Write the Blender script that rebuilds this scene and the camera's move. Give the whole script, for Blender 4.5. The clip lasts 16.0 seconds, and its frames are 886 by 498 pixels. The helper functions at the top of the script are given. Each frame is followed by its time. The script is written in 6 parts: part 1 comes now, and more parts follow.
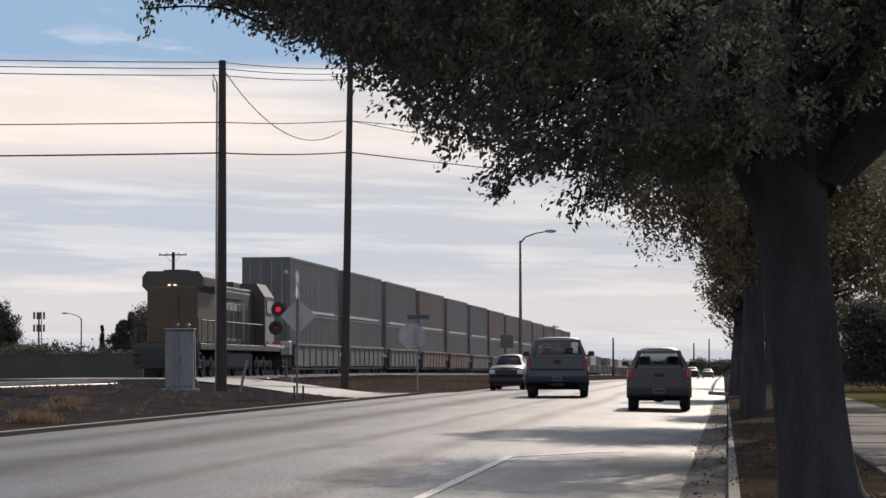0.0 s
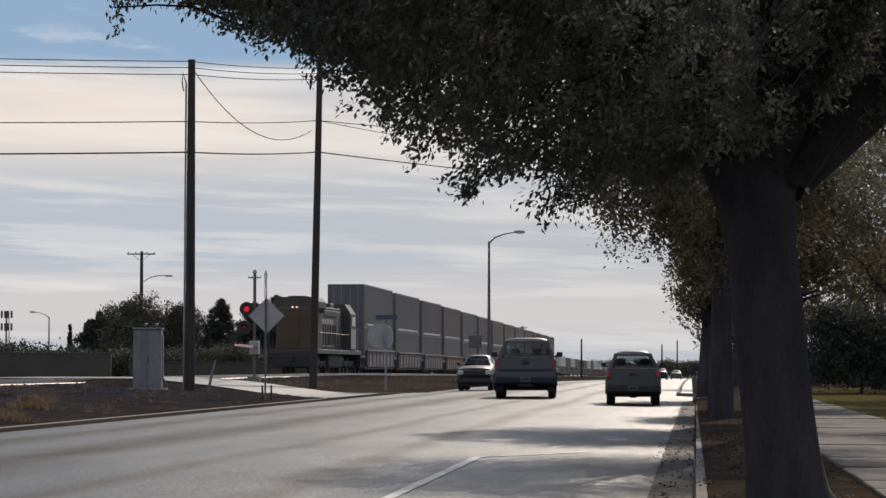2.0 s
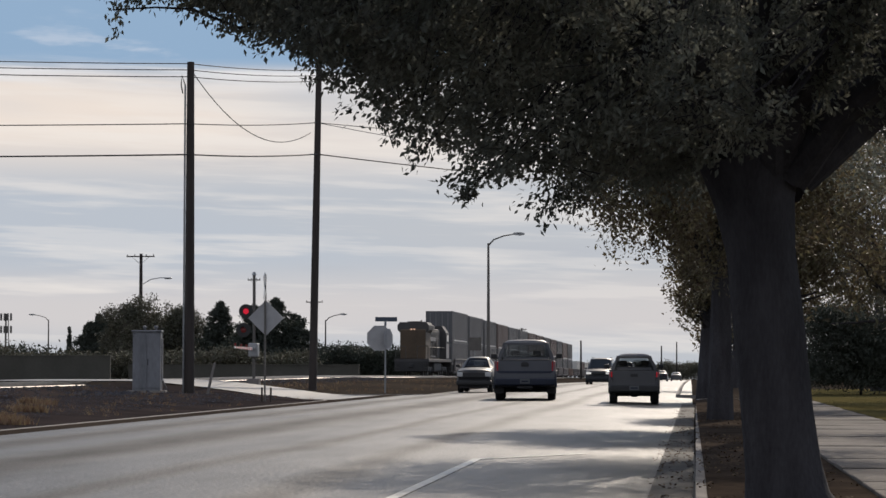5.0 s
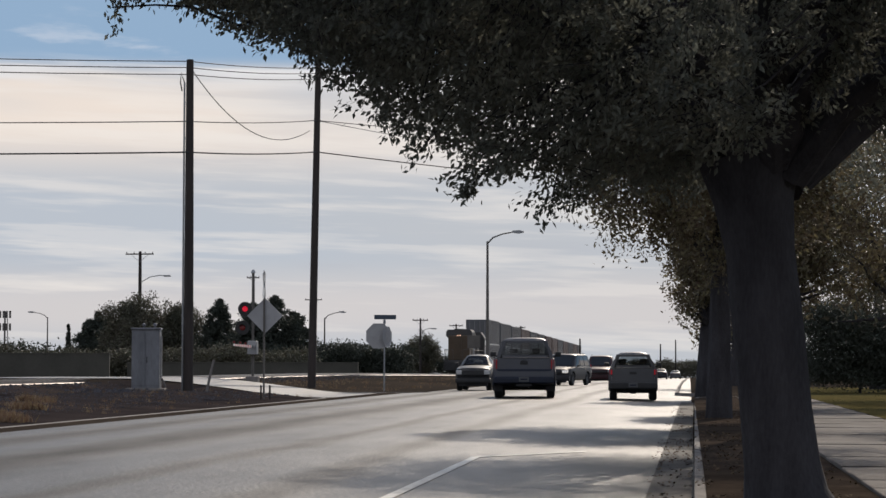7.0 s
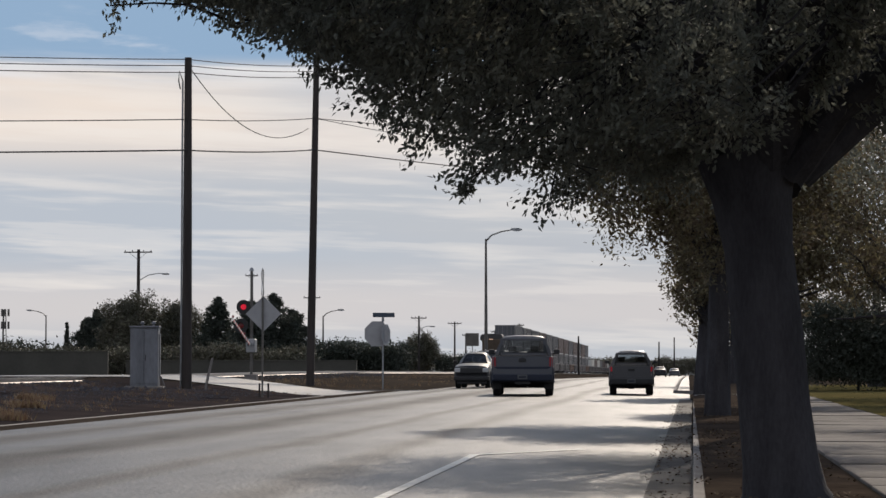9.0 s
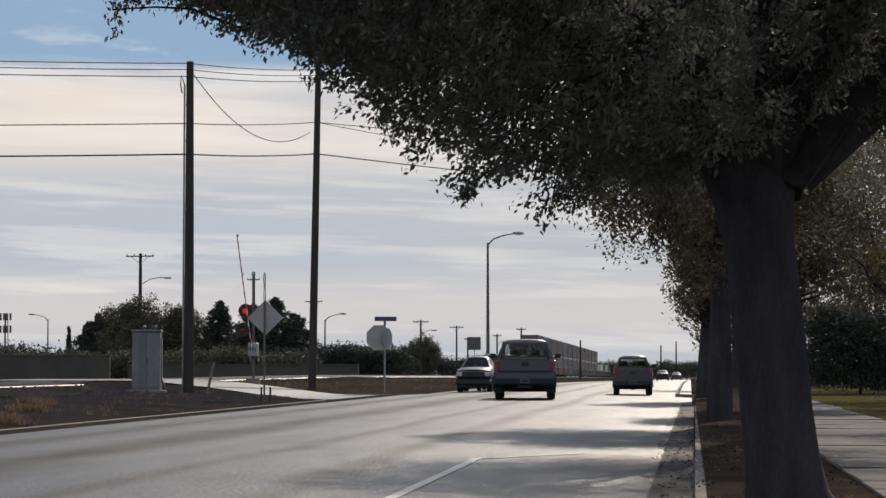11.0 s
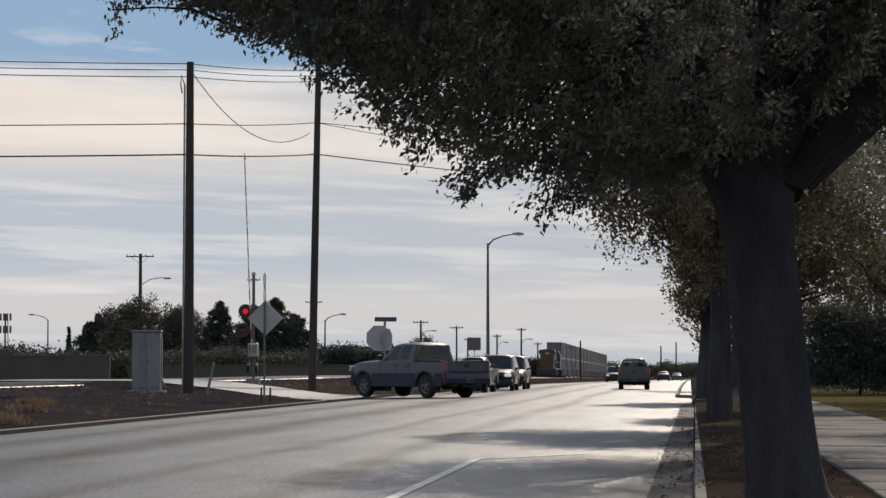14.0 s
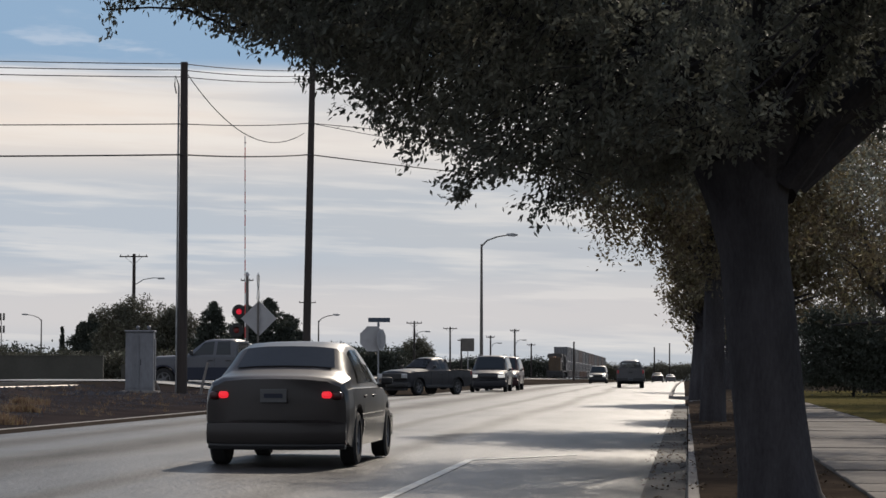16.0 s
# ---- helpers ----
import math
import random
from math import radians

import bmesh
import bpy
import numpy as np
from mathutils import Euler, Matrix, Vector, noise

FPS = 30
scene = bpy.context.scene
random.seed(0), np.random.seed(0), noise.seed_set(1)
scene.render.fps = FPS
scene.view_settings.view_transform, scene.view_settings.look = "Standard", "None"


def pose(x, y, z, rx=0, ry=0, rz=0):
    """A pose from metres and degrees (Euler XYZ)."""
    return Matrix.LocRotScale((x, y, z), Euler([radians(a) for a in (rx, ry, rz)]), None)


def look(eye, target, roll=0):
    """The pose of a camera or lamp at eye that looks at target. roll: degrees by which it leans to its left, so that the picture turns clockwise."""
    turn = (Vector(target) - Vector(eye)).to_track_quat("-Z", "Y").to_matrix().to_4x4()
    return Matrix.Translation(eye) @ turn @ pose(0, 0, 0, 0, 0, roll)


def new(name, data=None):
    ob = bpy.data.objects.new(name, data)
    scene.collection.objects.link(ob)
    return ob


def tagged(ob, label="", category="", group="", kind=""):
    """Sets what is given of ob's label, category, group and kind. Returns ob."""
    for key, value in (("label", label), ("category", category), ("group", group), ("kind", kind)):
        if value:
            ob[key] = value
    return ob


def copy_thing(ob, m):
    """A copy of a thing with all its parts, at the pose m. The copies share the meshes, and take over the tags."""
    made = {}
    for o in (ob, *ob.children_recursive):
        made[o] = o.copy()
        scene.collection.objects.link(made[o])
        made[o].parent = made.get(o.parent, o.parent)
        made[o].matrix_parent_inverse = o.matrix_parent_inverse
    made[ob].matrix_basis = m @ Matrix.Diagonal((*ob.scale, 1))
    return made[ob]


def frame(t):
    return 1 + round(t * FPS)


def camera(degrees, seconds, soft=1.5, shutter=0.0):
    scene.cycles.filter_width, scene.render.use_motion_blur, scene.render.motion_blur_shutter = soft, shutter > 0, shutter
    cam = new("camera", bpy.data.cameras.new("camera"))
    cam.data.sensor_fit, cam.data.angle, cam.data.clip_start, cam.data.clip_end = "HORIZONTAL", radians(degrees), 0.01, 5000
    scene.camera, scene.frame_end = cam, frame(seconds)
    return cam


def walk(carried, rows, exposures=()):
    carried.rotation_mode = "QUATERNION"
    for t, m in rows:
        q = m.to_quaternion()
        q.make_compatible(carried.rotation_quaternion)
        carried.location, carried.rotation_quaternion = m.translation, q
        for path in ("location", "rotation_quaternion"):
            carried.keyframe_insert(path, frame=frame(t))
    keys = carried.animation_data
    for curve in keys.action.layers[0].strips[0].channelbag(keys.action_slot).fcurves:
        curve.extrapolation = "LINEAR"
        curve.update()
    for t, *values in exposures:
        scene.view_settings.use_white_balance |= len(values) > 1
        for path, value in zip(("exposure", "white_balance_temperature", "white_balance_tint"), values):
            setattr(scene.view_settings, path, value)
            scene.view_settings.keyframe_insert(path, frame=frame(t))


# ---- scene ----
EYE = (0.0, 0.0, 1.25)
# seconds, tilt, turn and roll in degrees
PATH = [
    (0.0, 92.722, 6.569, -0.121),
    (0.5, 92.655, 6.101, 0.015),
    (1.0, 92.697, 5.851, -0.016),
    (1.5, 92.716, 5.849, 0.000),
    (2.0, 92.731, 5.833, 0.088),
    (2.5, 92.717, 5.845, -0.010),
    (3.0, 92.779, 5.828, 0.005),
    (3.5, 92.774, 5.812, 0.069),
    (4.0, 92.777, 5.815, -0.003),
    (6.5, 92.777, 5.823, 0.027),
    (7.0, 92.728, 5.797, 0.061),
    (7.5, 92.819, 5.829, -0.003),
    (8.0, 92.702, 5.757, 0.038),
    (8.5, 92.773, 5.801, 0.088),
    (9.0, 92.676, 5.760, 0.000),
    (11.5, 92.778, 5.811, -0.017),
    (12.0, 92.777, 5.804, 0.009),
    (12.5, 92.777, 5.806, -0.004),
    (13.0, 92.779, 5.802, 0.018),
    (13.5, 92.779, 5.802, 0.017),
    (14.0, 92.778, 5.805, 0.005),
    (14.5, 92.782, 5.805, 0.025),
    (15.0, 92.780, 5.808, 0.014),
    (15.5, 92.780, 5.810, 0.006),
    (16.0, 92.797, 5.657, 0.136),
]
cam = camera(20.67, 16.0, soft=1.5)
walk(cam, [(t, pose(*EYE, rx, 0, rz) @ pose(0, 0, 0, 0, 0, roll)) for t, rx, rz, roll in PATH],
     exposures=[(0.0, 0.2, 6620, 15), (0.5, 0.1, 6600, 13), (1.0, 0.0, 6580, 12.5), (9.0, 0.0, 6580, 12.5), (16.0, 0.0, 6550, 11.5)])

# ---- light ----
SUN_EL, SUN_AZ = radians(31), radians(9)      # azimuth from +y towards +x


def make_world():
    world = bpy.data.worlds.new("sky")
    scene.world = world
    world.use_nodes = True
    nt = world.node_tree
    nt.nodes.clear()
    N, L = nt.nodes.new, nt.links.new
    sky = N("ShaderNodeTexSky")
    sky.sky_type, sky.sun_disc = 'NISHITA', False
    sky.sun_elevation, sky.sun_rotation = SUN_EL, SUN_AZ
    sky.dust_density, sky.air_density = 1.5, 1.0
    tc = N("ShaderNodeTexCoord")
    sep = N("ShaderNodeSeparateXYZ")
    L(tc.outputs["Generated"], sep.inputs[0])
    az = N("ShaderNodeMath"); az.operation = 'ARCTAN2'
    L(sep.outputs[0], az.inputs[0]); L(sep.outputs[1], az.inputs[1])
    el = N("ShaderNodeMath"); el.operation = 'ARCSINE'
    L(sep.outputs[2], el.inputs[0])

    def cloud(sx, sz, tilt, scale, detail, seed):
        e2 = N("ShaderNodeMath"); e2.operation = 'MULTIPLY_ADD'
        L(az.outputs[0], e2.inputs[0]); e2.inputs[1].default_value = tilt
        L(el.outputs[0], e2.inputs[2])
        ax = N("ShaderNodeMath"); ax.operation = 'MULTIPLY'
        L(az.outputs[0], ax.inputs[0]); ax.inputs[1].default_value = sx
        ez = N("ShaderNodeMath"); ez.operation = 'MULTIPLY'
        L(e2.outputs[0], ez.inputs[0]); ez.inputs[1].default_value = sz
        cmb = N("ShaderNodeCombineXYZ")
        L(ax.outputs[0], cmb.inputs[0]); L(ez.outputs[0], cmb.inputs[1]); cmb.inputs[2].default_value = seed
        no = N("ShaderNodeTexNoise")
        no.inputs["Scale"].default_value, no.inputs["Detail"].default_value = scale, detail
        no.inputs["Roughness"].default_value = 0.55
        L(cmb.outputs[0], no.inputs["Vector"])
        return no.outputs[0]

    def ramp(src, a, b):
        r = N("ShaderNodeMapRange")
        r.interpolation_type = 'SMOOTHSTEP'
        r.inputs[1].default_value, r.inputs[2].default_value = a, b
        L(src, r.inputs[0])
        return r.outputs[0]

    def mul(a, b):
        m = N("ShaderNodeMath"); m.operation = 'MULTIPLY'
        L(a, m.inputs[0])
        if isinstance(b, float):
            m.inputs[1].default_value = b
        else:
            L(b, m.inputs[1])
        return m.outputs[0]

    def mix(f, a, b):
        m = N("ShaderNodeMix"); m.data_type = 'RGBA'
        L(f, m.inputs[0])
        for i, s in ((6, a), (7, b)):
            if isinstance(s, tuple):
                m.inputs[i].default_value = (*s, 1)
            else:
                L(s, m.inputs[i])
        return m.outputs[2]
    # thin veil, wide cream sheet, fine bright streaks
    veil = mix(ramp(el.outputs[0], 0.02, 0.12), (5.5, 5.55, 5.55), (5.1, 5.5, 5.9))
    base = mix(ramp(cloud(1.2, 9.0, 0.05, 1.0, 3, 3.1), 0.25, 0.75), (4.7, 5.4, 6.2), veil)
    open_sky = ramp(el.outputs[0], 0.117, 0.126)
    closed = ramp(el.outputs[0], 0.127, 0.116)
    base = mix(mul(open_sky, 0.95), base, (2.7, 4.2, 6.0))
    sheet = mul(ramp(el.outputs[0], 0.068, 0.100), ramp(el.outputs[0], 0.127, 0.113))
    base = mix(mul(mul(sheet, ramp(cloud(2.0, 12.0, 0.05, 1.3, 4, 1.7), 0.25, 0.6)), 0.9), base, (8.9, 7.9, 6.9))
    low = mul(ramp(el.outputs[0], 0.004, 0.02), ramp(el.outputs[0], 0.045, 0.025))
    base = mix(mul(low, 0.5), base, (7.5, 6.9, 6.5))
    streak = ramp(cloud(7.0, 85.0, 0.035, 1.0, 5, 7.7), 0.50, 0.66)
    base = mix(mul(mul(streak, closed), 0.45), base, (8.8, 8.4, 7.8))
    thin = ramp(cloud(11.0, 150.0, 0.03, 1.0, 4, 4.4), 0.53, 0.66)
    base = mix(mul(mul(thin, closed), 0.3), base, (8.6, 8.3, 7.8))
    fine = ramp(cloud(7.0, 60.0, 0.06, 1.2, 5, 2.2), 0.56, 0.72)
    base = mix(mul(mul(fine, closed), 0.3), base, (4.6, 4.9, 5.4))
    puff = ramp(cloud(14.0, 70.0, 0.04, 1.0, 6, 5.5), 0.60, 0.72)
    base = mix(mul(mul(puff, open_sky), mul(ramp(el.outputs[0], 0.16, 0.12), 0.5)), base, (7.0, 7.4, 8.0))
    edge = mul(ramp(el.outputs[0], 0.110, 0.119), ramp(el.outputs[0], 0.129, 0.120))
    wisp = ramp(cloud(6.0, 110.0, 0.03, 1.0, 6, 8.8), 0.46, 0.62)
    base = mix(mul(mul(edge, wisp), 0.9), base, (7.8, 7.9, 8.0))
    # clear sky overhead and away from the sun
    base = mix(ramp(el.outputs[0], 0.25, 0.6), base, sky.outputs[0])
    dot = N("ShaderNodeVectorMath"); dot.operation = 'DOT_PRODUCT'
    L(tc.outputs["Generated"], dot.inputs[0])
    dot.inputs[1].default_value = (math.sin(SUN_AZ) * math.cos(SUN_EL), math.cos(SUN_AZ) * math.cos(SUN_EL), math.sin(SUN_EL))
    base = mix(ramp(dot.outputs["Value"], 0.75, -0.2), base, mix(ramp(el.outputs[0], -0.02, 0.3), (5.4, 5.6, 6.1), (5.0, 5.5, 6.3)))
    bg = N("ShaderNodeBackground")
    bg.inputs["Strength"].default_value = 0.1
    L(base, bg.inputs["Color"])
    out = N("ShaderNodeOutputWorld")
    L(bg.outputs[0], out.inputs[0])


make_world()
sun = new("sun", bpy.data.lights.new("sun", 'SUN'))
sun.data.energy, sun.data.angle, sun.data.color = 3.2, radians(0.6), (1.0, 0.90, 0.76)
sun.matrix_world = look((math.sin(SUN_AZ) * math.cos(SUN_EL) * 90, math.cos(SUN_AZ) * math.cos(SUN_EL) * 90, math.sin(SUN_EL) * 90), (0, 0, 0))


# ---- materials ----
def material(name, color, rough=0.6, metal=0.0, var=0.25, scale=4.0, stretch=(1, 1, 1), second=None, bump=0.0, bscale=40.0,
             spec=0.5, emit=None, translucent=0.0, coat=0.0, rand=0.0, island=0.0, coords="Object"):
    m = bpy.data.materials.new(name)
    m.use_nodes = True
    nt = m.node_tree
    N, L = nt.nodes.new, nt.links.new
    b = nt.nodes["Principled BSDF"]
    b.inputs["Roughness"].default_value, b.inputs["Metallic"].default_value = rough, metal
    b.inputs["Specular IOR Level"].default_value = spec
    b.inputs["Coat Weight"].default_value = coat
    b.inputs["Coat Roughness"].default_value = 0.08
    tc = N("ShaderNodeTexCoord")
    mp = N("ShaderNodeMapping")
    mp.inputs["Scale"].default_value = stretch
    L(tc.outputs[coords], mp.inputs[0])
    n1, n2 = N("ShaderNodeTexNoise"), N("ShaderNodeTexNoise")
    for n, s, d in ((n1, scale, 5), (n2, scale * 9, 3)):
        n.inputs["Scale"].default_value, n.inputs["Detail"].default_value = s, d
        L(mp.outputs[0], n.inputs["Vector"])
    add = N("ShaderNodeMath"); add.operation = 'MULTIPLY_ADD'
    L(n2.outputs[0], add.inputs[0]); add.inputs[1].default_value = 0.5
    L(n1.outputs[0], add.inputs[2])
    rg = N("ShaderNodeMapRange")
    rg.inputs[1].default_value, rg.inputs[2].default_value = 0.45, 1.05
    L(add.outputs[0], rg.inputs[0])
    val = rg.outputs[0]
    mx = N("ShaderNodeMix"); mx.data_type = 'RGBA'
    L(val, mx.inputs[0])
    dark = tuple(c * (1 - var) for c in color)
    lite = second or tuple(min(1, c * (1 + var)) for c in color)
    mx.inputs[6].default_value, mx.inputs[7].default_value = (*dark, 1), (*lite, 1)
    col = mx.outputs[2]
    if rand or island:
        hs = N("ShaderNodeHueSaturation")
        if island:
            src = N("ShaderNodeNewGeometry").outputs["Random Per Island"]
        else:
            src = N("ShaderNodeObjectInfo").outputs["Random"]
        r2 = N("ShaderNodeMapRange")
        k = rand or island
        r2.inputs[3].default_value, r2.inputs[4].default_value = 1 - k, 1 + k
        L(src, r2.inputs[0]); L(r2.outputs[0], hs.inputs["Value"])
        if island:
            r3 = N("ShaderNodeMapRange")
            r3.inputs[3].default_value, r3.inputs[4].default_value = 0.47, 0.53
            L(src, r3.inputs[0]); L(r3.outputs[0], hs.inputs["Hue"])
        L(col, hs.inputs["Color"])
        col = hs.outputs[0]
    L(col, b.inputs["Base Color"])
    if bump:
        bp = N("ShaderNodeBump")
        n3 = N("ShaderNodeTexNoise")
        n3.inputs["Scale"].default_value, n3.inputs["Detail"].default_value = bscale, 4
        L(tc.outputs[coords], n3.inputs["Vector"]); L(n3.outputs[0], bp.inputs["Height"])
        bp.inputs["Strength"].default_value, bp.inputs["Distance"].default_value = bump, 0.02
        L(bp.outputs[0], b.inputs["Normal"])
    if emit:
        b.inputs["Emission Color"].default_value = (*emit[:3], 1)
        b.inputs["Emission Strength"].default_value = emit[3]
    if translucent:
        tr, ms = N("ShaderNodeBsdfTranslucent"), N("ShaderNodeMixShader")
        L(col, tr.inputs[0])
        ms.inputs[0].default_value = translucent
        L(b.outputs[0], ms.inputs[1]); L(tr.outputs[0], ms.inputs[2])
        L(ms.outputs[0], nt.nodes["Material Output"].inputs[0])
    return m


def glass_material(name, color=(0.03, 0.035, 0.04)):
    m = material(name, color, 0.08, 0, 0.1, 2.0, spec=0.3)
    return m


ASPHALT = material("asphalt", (0.037, 0.033, 0.029), 0.46, 0, 0.5, 0.6, (1, 0.16, 1), bump=0.7, bscale=16, spec=0.5)


def wear_bands(m, bands):
    """Oil-darkened wheel paths: (place across the road, half width, strength)."""
    nt = m.node_tree
    N, L = nt.nodes.new, nt.links.new
    b = nt.nodes["Principled BSDF"]
    src = b.inputs["Base Color"].links[0].from_socket
    tc = N("ShaderNodeTexCoord")
    mp = N("ShaderNodeMapping"); mp.inputs["Scale"].default_value = (0.35, 0.06, 1)
    L(tc.outputs["Object"], mp.inputs[0])
    no = N("ShaderNodeTexNoise"); no.inputs["Scale"].default_value, no.inputs["Detail"].default_value = 1.0, 4
    L(mp.outputs[0], no.inputs["Vector"])
    sep = N("ShaderNodeSeparateXYZ"); L(tc.outputs["Object"], sep.inputs[0])
    wob = N("ShaderNodeMath"); wob.operation = 'MULTIPLY_ADD'
    L(no.outputs[0], wob.inputs[0]); wob.inputs[1].default_value = 1.1; L(sep.outputs[0], wob.inputs[2])
    total = None
    for c, w, k in bands:
        d = N("ShaderNodeMath"); d.operation = 'SUBTRACT'
        L(wob.outputs[0], d.inputs[0]); d.inputs[1].default_value = c + 0.55
        ab = N("ShaderNodeMath"); ab.operation = 'ABSOLUTE'; L(d.outputs[0], ab.inputs[0])
        r = N("ShaderNodeMapRange"); r.interpolation_type = 'SMOOTHSTEP'
        r.inputs[1].default_value, r.inputs[2].default_value, r.inputs[3].default_value, r.inputs[4].default_value = 0.0, w, k, 0.0
        L(ab.outputs[0], r.inputs[0])
        if total is None:
            total = r.outputs[0]
        else:
            a = N("ShaderNodeMath"); a.operation = 'MAXIMUM'
            L(total, a.inputs[0]); L(r.outputs[0], a.inputs[1]); total = a.outputs[0]
    mx = N("ShaderNodeMix"); mx.data_type = 'RGBA'
    L(total, mx.inputs[0]); L(src, mx.inputs[6]); mx.inputs[7].default_value = (0.022, 0.021, 0.021, 1)
    L(mx.outputs[2], b.inputs["Base Color"])
    ro = N("ShaderNodeMapRange"); ro.inputs[3].default_value, ro.inputs[4].default_value = b.inputs["Roughness"].default_value, 0.68
    L(total, ro.inputs[0]); L(ro.outputs[0], b.inputs["Roughness"])
    mp2 = N("ShaderNodeMapping"); mp2.inputs["Scale"].default_value = (0.9, 0.22, 1)
    L(tc.outputs["Object"], mp2.inputs[0])
    n2 = N("ShaderNodeTexNoise"); n2.inputs["Scale"].default_value, n2.inputs["Detail"].default_value = 1.0, 7
    n2.inputs["Roughness"].default_value = 0.7
    L(mp2.outputs[0], n2.inputs["Vector"])
    sp = N("ShaderNodeMapRange"); sp.inputs[1].default_value, sp.inputs[2].default_value = 0.33, 0.67
    sp.inputs[3].default_value, sp.inputs[4].default_value = 0.2, 0.6
    L(n2.outputs[0], sp.inputs[0])
    inv = N("ShaderNodeMapRange"); inv.inputs[3].default_value, inv.inputs[4].default_value = 1.0, 0.2
    L(total, inv.inputs[0])
    mu = N("ShaderNodeMath"); mu.operation = 'MULTIPLY'
    L(sp.outputs[0], mu.inputs[0]); L(inv.outputs[0], mu.inputs[1])
    L(mu.outputs[0], b.inputs["Specular IOR Level"])


wear_bands(ASPHALT, ((-8.0, 1.4, 0.8), (-10.6, 1.0, 0.75), (-3.9, 0.5, 0.55), (-5.6, 0.4, 0.6)))
ASPHALT_SIDE = material("worn_asphalt", (0.12, 0.115, 0.11), 0.5, 0, 0.2, 0.6, (0.2, 1, 1), bump=0.35, bscale=30)
PAINT_LINE = material("worn_line_paint", (0.55, 0.55, 0.52), 0.6, 0, 0.35, 5.0)
GUTTER = material("dirty_concrete", (0.085, 0.077, 0.070), 0.8, 0, 0.45, 1.2, bump=0.3, bscale=20, spec=0.12)
CONCRETE = material("concrete", (0.20, 0.185, 0.175), 0.85, 0, 0.25, 2.0, bump=0.25, bscale=35, rand=0.1, spec=0.12)
# weathered concrete; its darker, blotchier tone also stands for dappled tree shade
SIDEWALK = material("weathered_shade_mottled_concrete", (0.125, 0.113, 0.105), 0.88, 0, 0.4, 0.9, bump=0.35, bscale=22, rand=0.16, spec=0.1)
PARKWAY = material("parkway_soil", (0.050, 0.040, 0.034), 0.95, 0, 0.4, 0.8, second=(0.085, 0.066, 0.052), bump=1.0, bscale=9, spec=0.0)
DIRT = material("dirt", (0.030, 0.027, 0.029), 0.95, 0, 0.4, 0.35, second=(0.058, 0.047, 0.045), bump=1.0, bscale=6, spec=0.0)
EARTH = material("ground_earth", (0.045, 0.038, 0.033), 0.95, 0, 0.35, 0.05, second=(0.066, 0.053, 0.042), bump=0.5, bscale=3, spec=0.0)
BALLAST = material("ballast_stone", (0.080, 0.078, 0.085), 0.9, 0, 0.3, 3.0, bump=0.4, island=0.35, spec=0.0)
LAWN = material("lawn", (0.085, 0.080, 0.032), 0.9, 0, 0.3, 1.5, second=(0.15, 0.12, 0.055), bump=0.6, bscale=50, spec=0.0)
GRASS_DRY = material("dry_grass", (0.20, 0.135, 0.085), 0.9, 0, 0.25, 4.0, island=0.35, translucent=0.2)
LITTER = material("dead_leaf_litter", (0.09, 0.06, 0.04), 0.9, 0, 0.3, 4.0, island=0.4, spec=0.1)
GRASS_GREEN = material("grass_blades", (0.11, 0.10, 0.04), 0.85, 0, 0.25, 4.0, island=0.3, translucent=0.3)
BARK = material("bark", (0.050, 0.048, 0.053), 0.95, 0, 0.4, 5.0, (1, 1, 0.25), bump=0.9, bscale=14, spec=0.12)
LEAF = material("leaf_green", (0.160, 0.182, 0.168), 0.6, 0, 0.2, 0.7, second=(0.200, 0.195, 0.150), island=0.3, translucent=0.5, spec=0.3)
LEAF_YELLOW = material("leaf_autumn", (0.130, 0.118, 0.078), 0.6, 0, 0.35, 0.5, second=(0.185, 0.145, 0.085), island=0.4, translucent=0.32)
LEAF_DARK = material("leaf_conifer", (0.040, 0.048, 0.036), 0.7, 0, 0.3, 0.5, island=0.3, translucent=0.15)
LEAF_OLIVE = material("leaf_olive", (0.085, 0.092, 0.062), 0.7, 0, 0.3, 0.4, second=(0.125, 0.11, 0.075), island=0.3, translucent=0.08)
WOOD_POLE = material("creosoted_wood", (0.042, 0.034, 0.031), 0.9, 0, 0.35, 3.0, (1, 1, 0.08), bump=0.5, bscale=12)
STEEL_POLE = material("galvanised_steel", (0.30, 0.31, 0.32), 0.5, 0.6, 0.2, 3.0)
DARK_POLE = material("weathered_steel_pole", (0.13, 0.12, 0.11), 0.6, 0.3, 0.2, 3.0)
WIRE = material("black_cable", (0.025, 0.025, 0.027), 0.7, 0, 0.1, 3.0)
RAIL = material("rail_steel", (0.42, 0.38, 0.35), 0.28, 0.9, 0.25, 3.0)
TIE = material("railway_tie", (0.075, 0.06, 0.05), 0.9, 0, 0.3, 4.0, bump=0.4, rand=0.2)
SIGN_BACK = material("bare_aluminium_sign", (0.36, 0.36, 0.37), 0.55, 0.2, 0.12, 3.0)
SIGN_WHITE = material("white_sign_face", (0.75, 0.75, 0.73), 0.5, 0, 0.1, 3.0)
SIGN_BLUE = material("dark_street_name_blade", (0.05, 0.07, 0.10), 0.5, 0, 0.1, 3.0)
CABINET = material("brushed_silver_cabinet", (0.165, 0.172, 0.19), 0.5, 0.2, 0.35, 2.0, (1, 1, 0.3), bump=0.05)
BLACK = material("black_metal", (0.015, 0.015, 0.016), 0.55, 0.0, 0.2, 4.0)
RED_LAMP = material("lit_red_signal_lens", (0.6, 0.02, 0.02), 0.3, 0, 0.1, 3.0, emit=(1.0, 0.02, 0.07, 0.42))
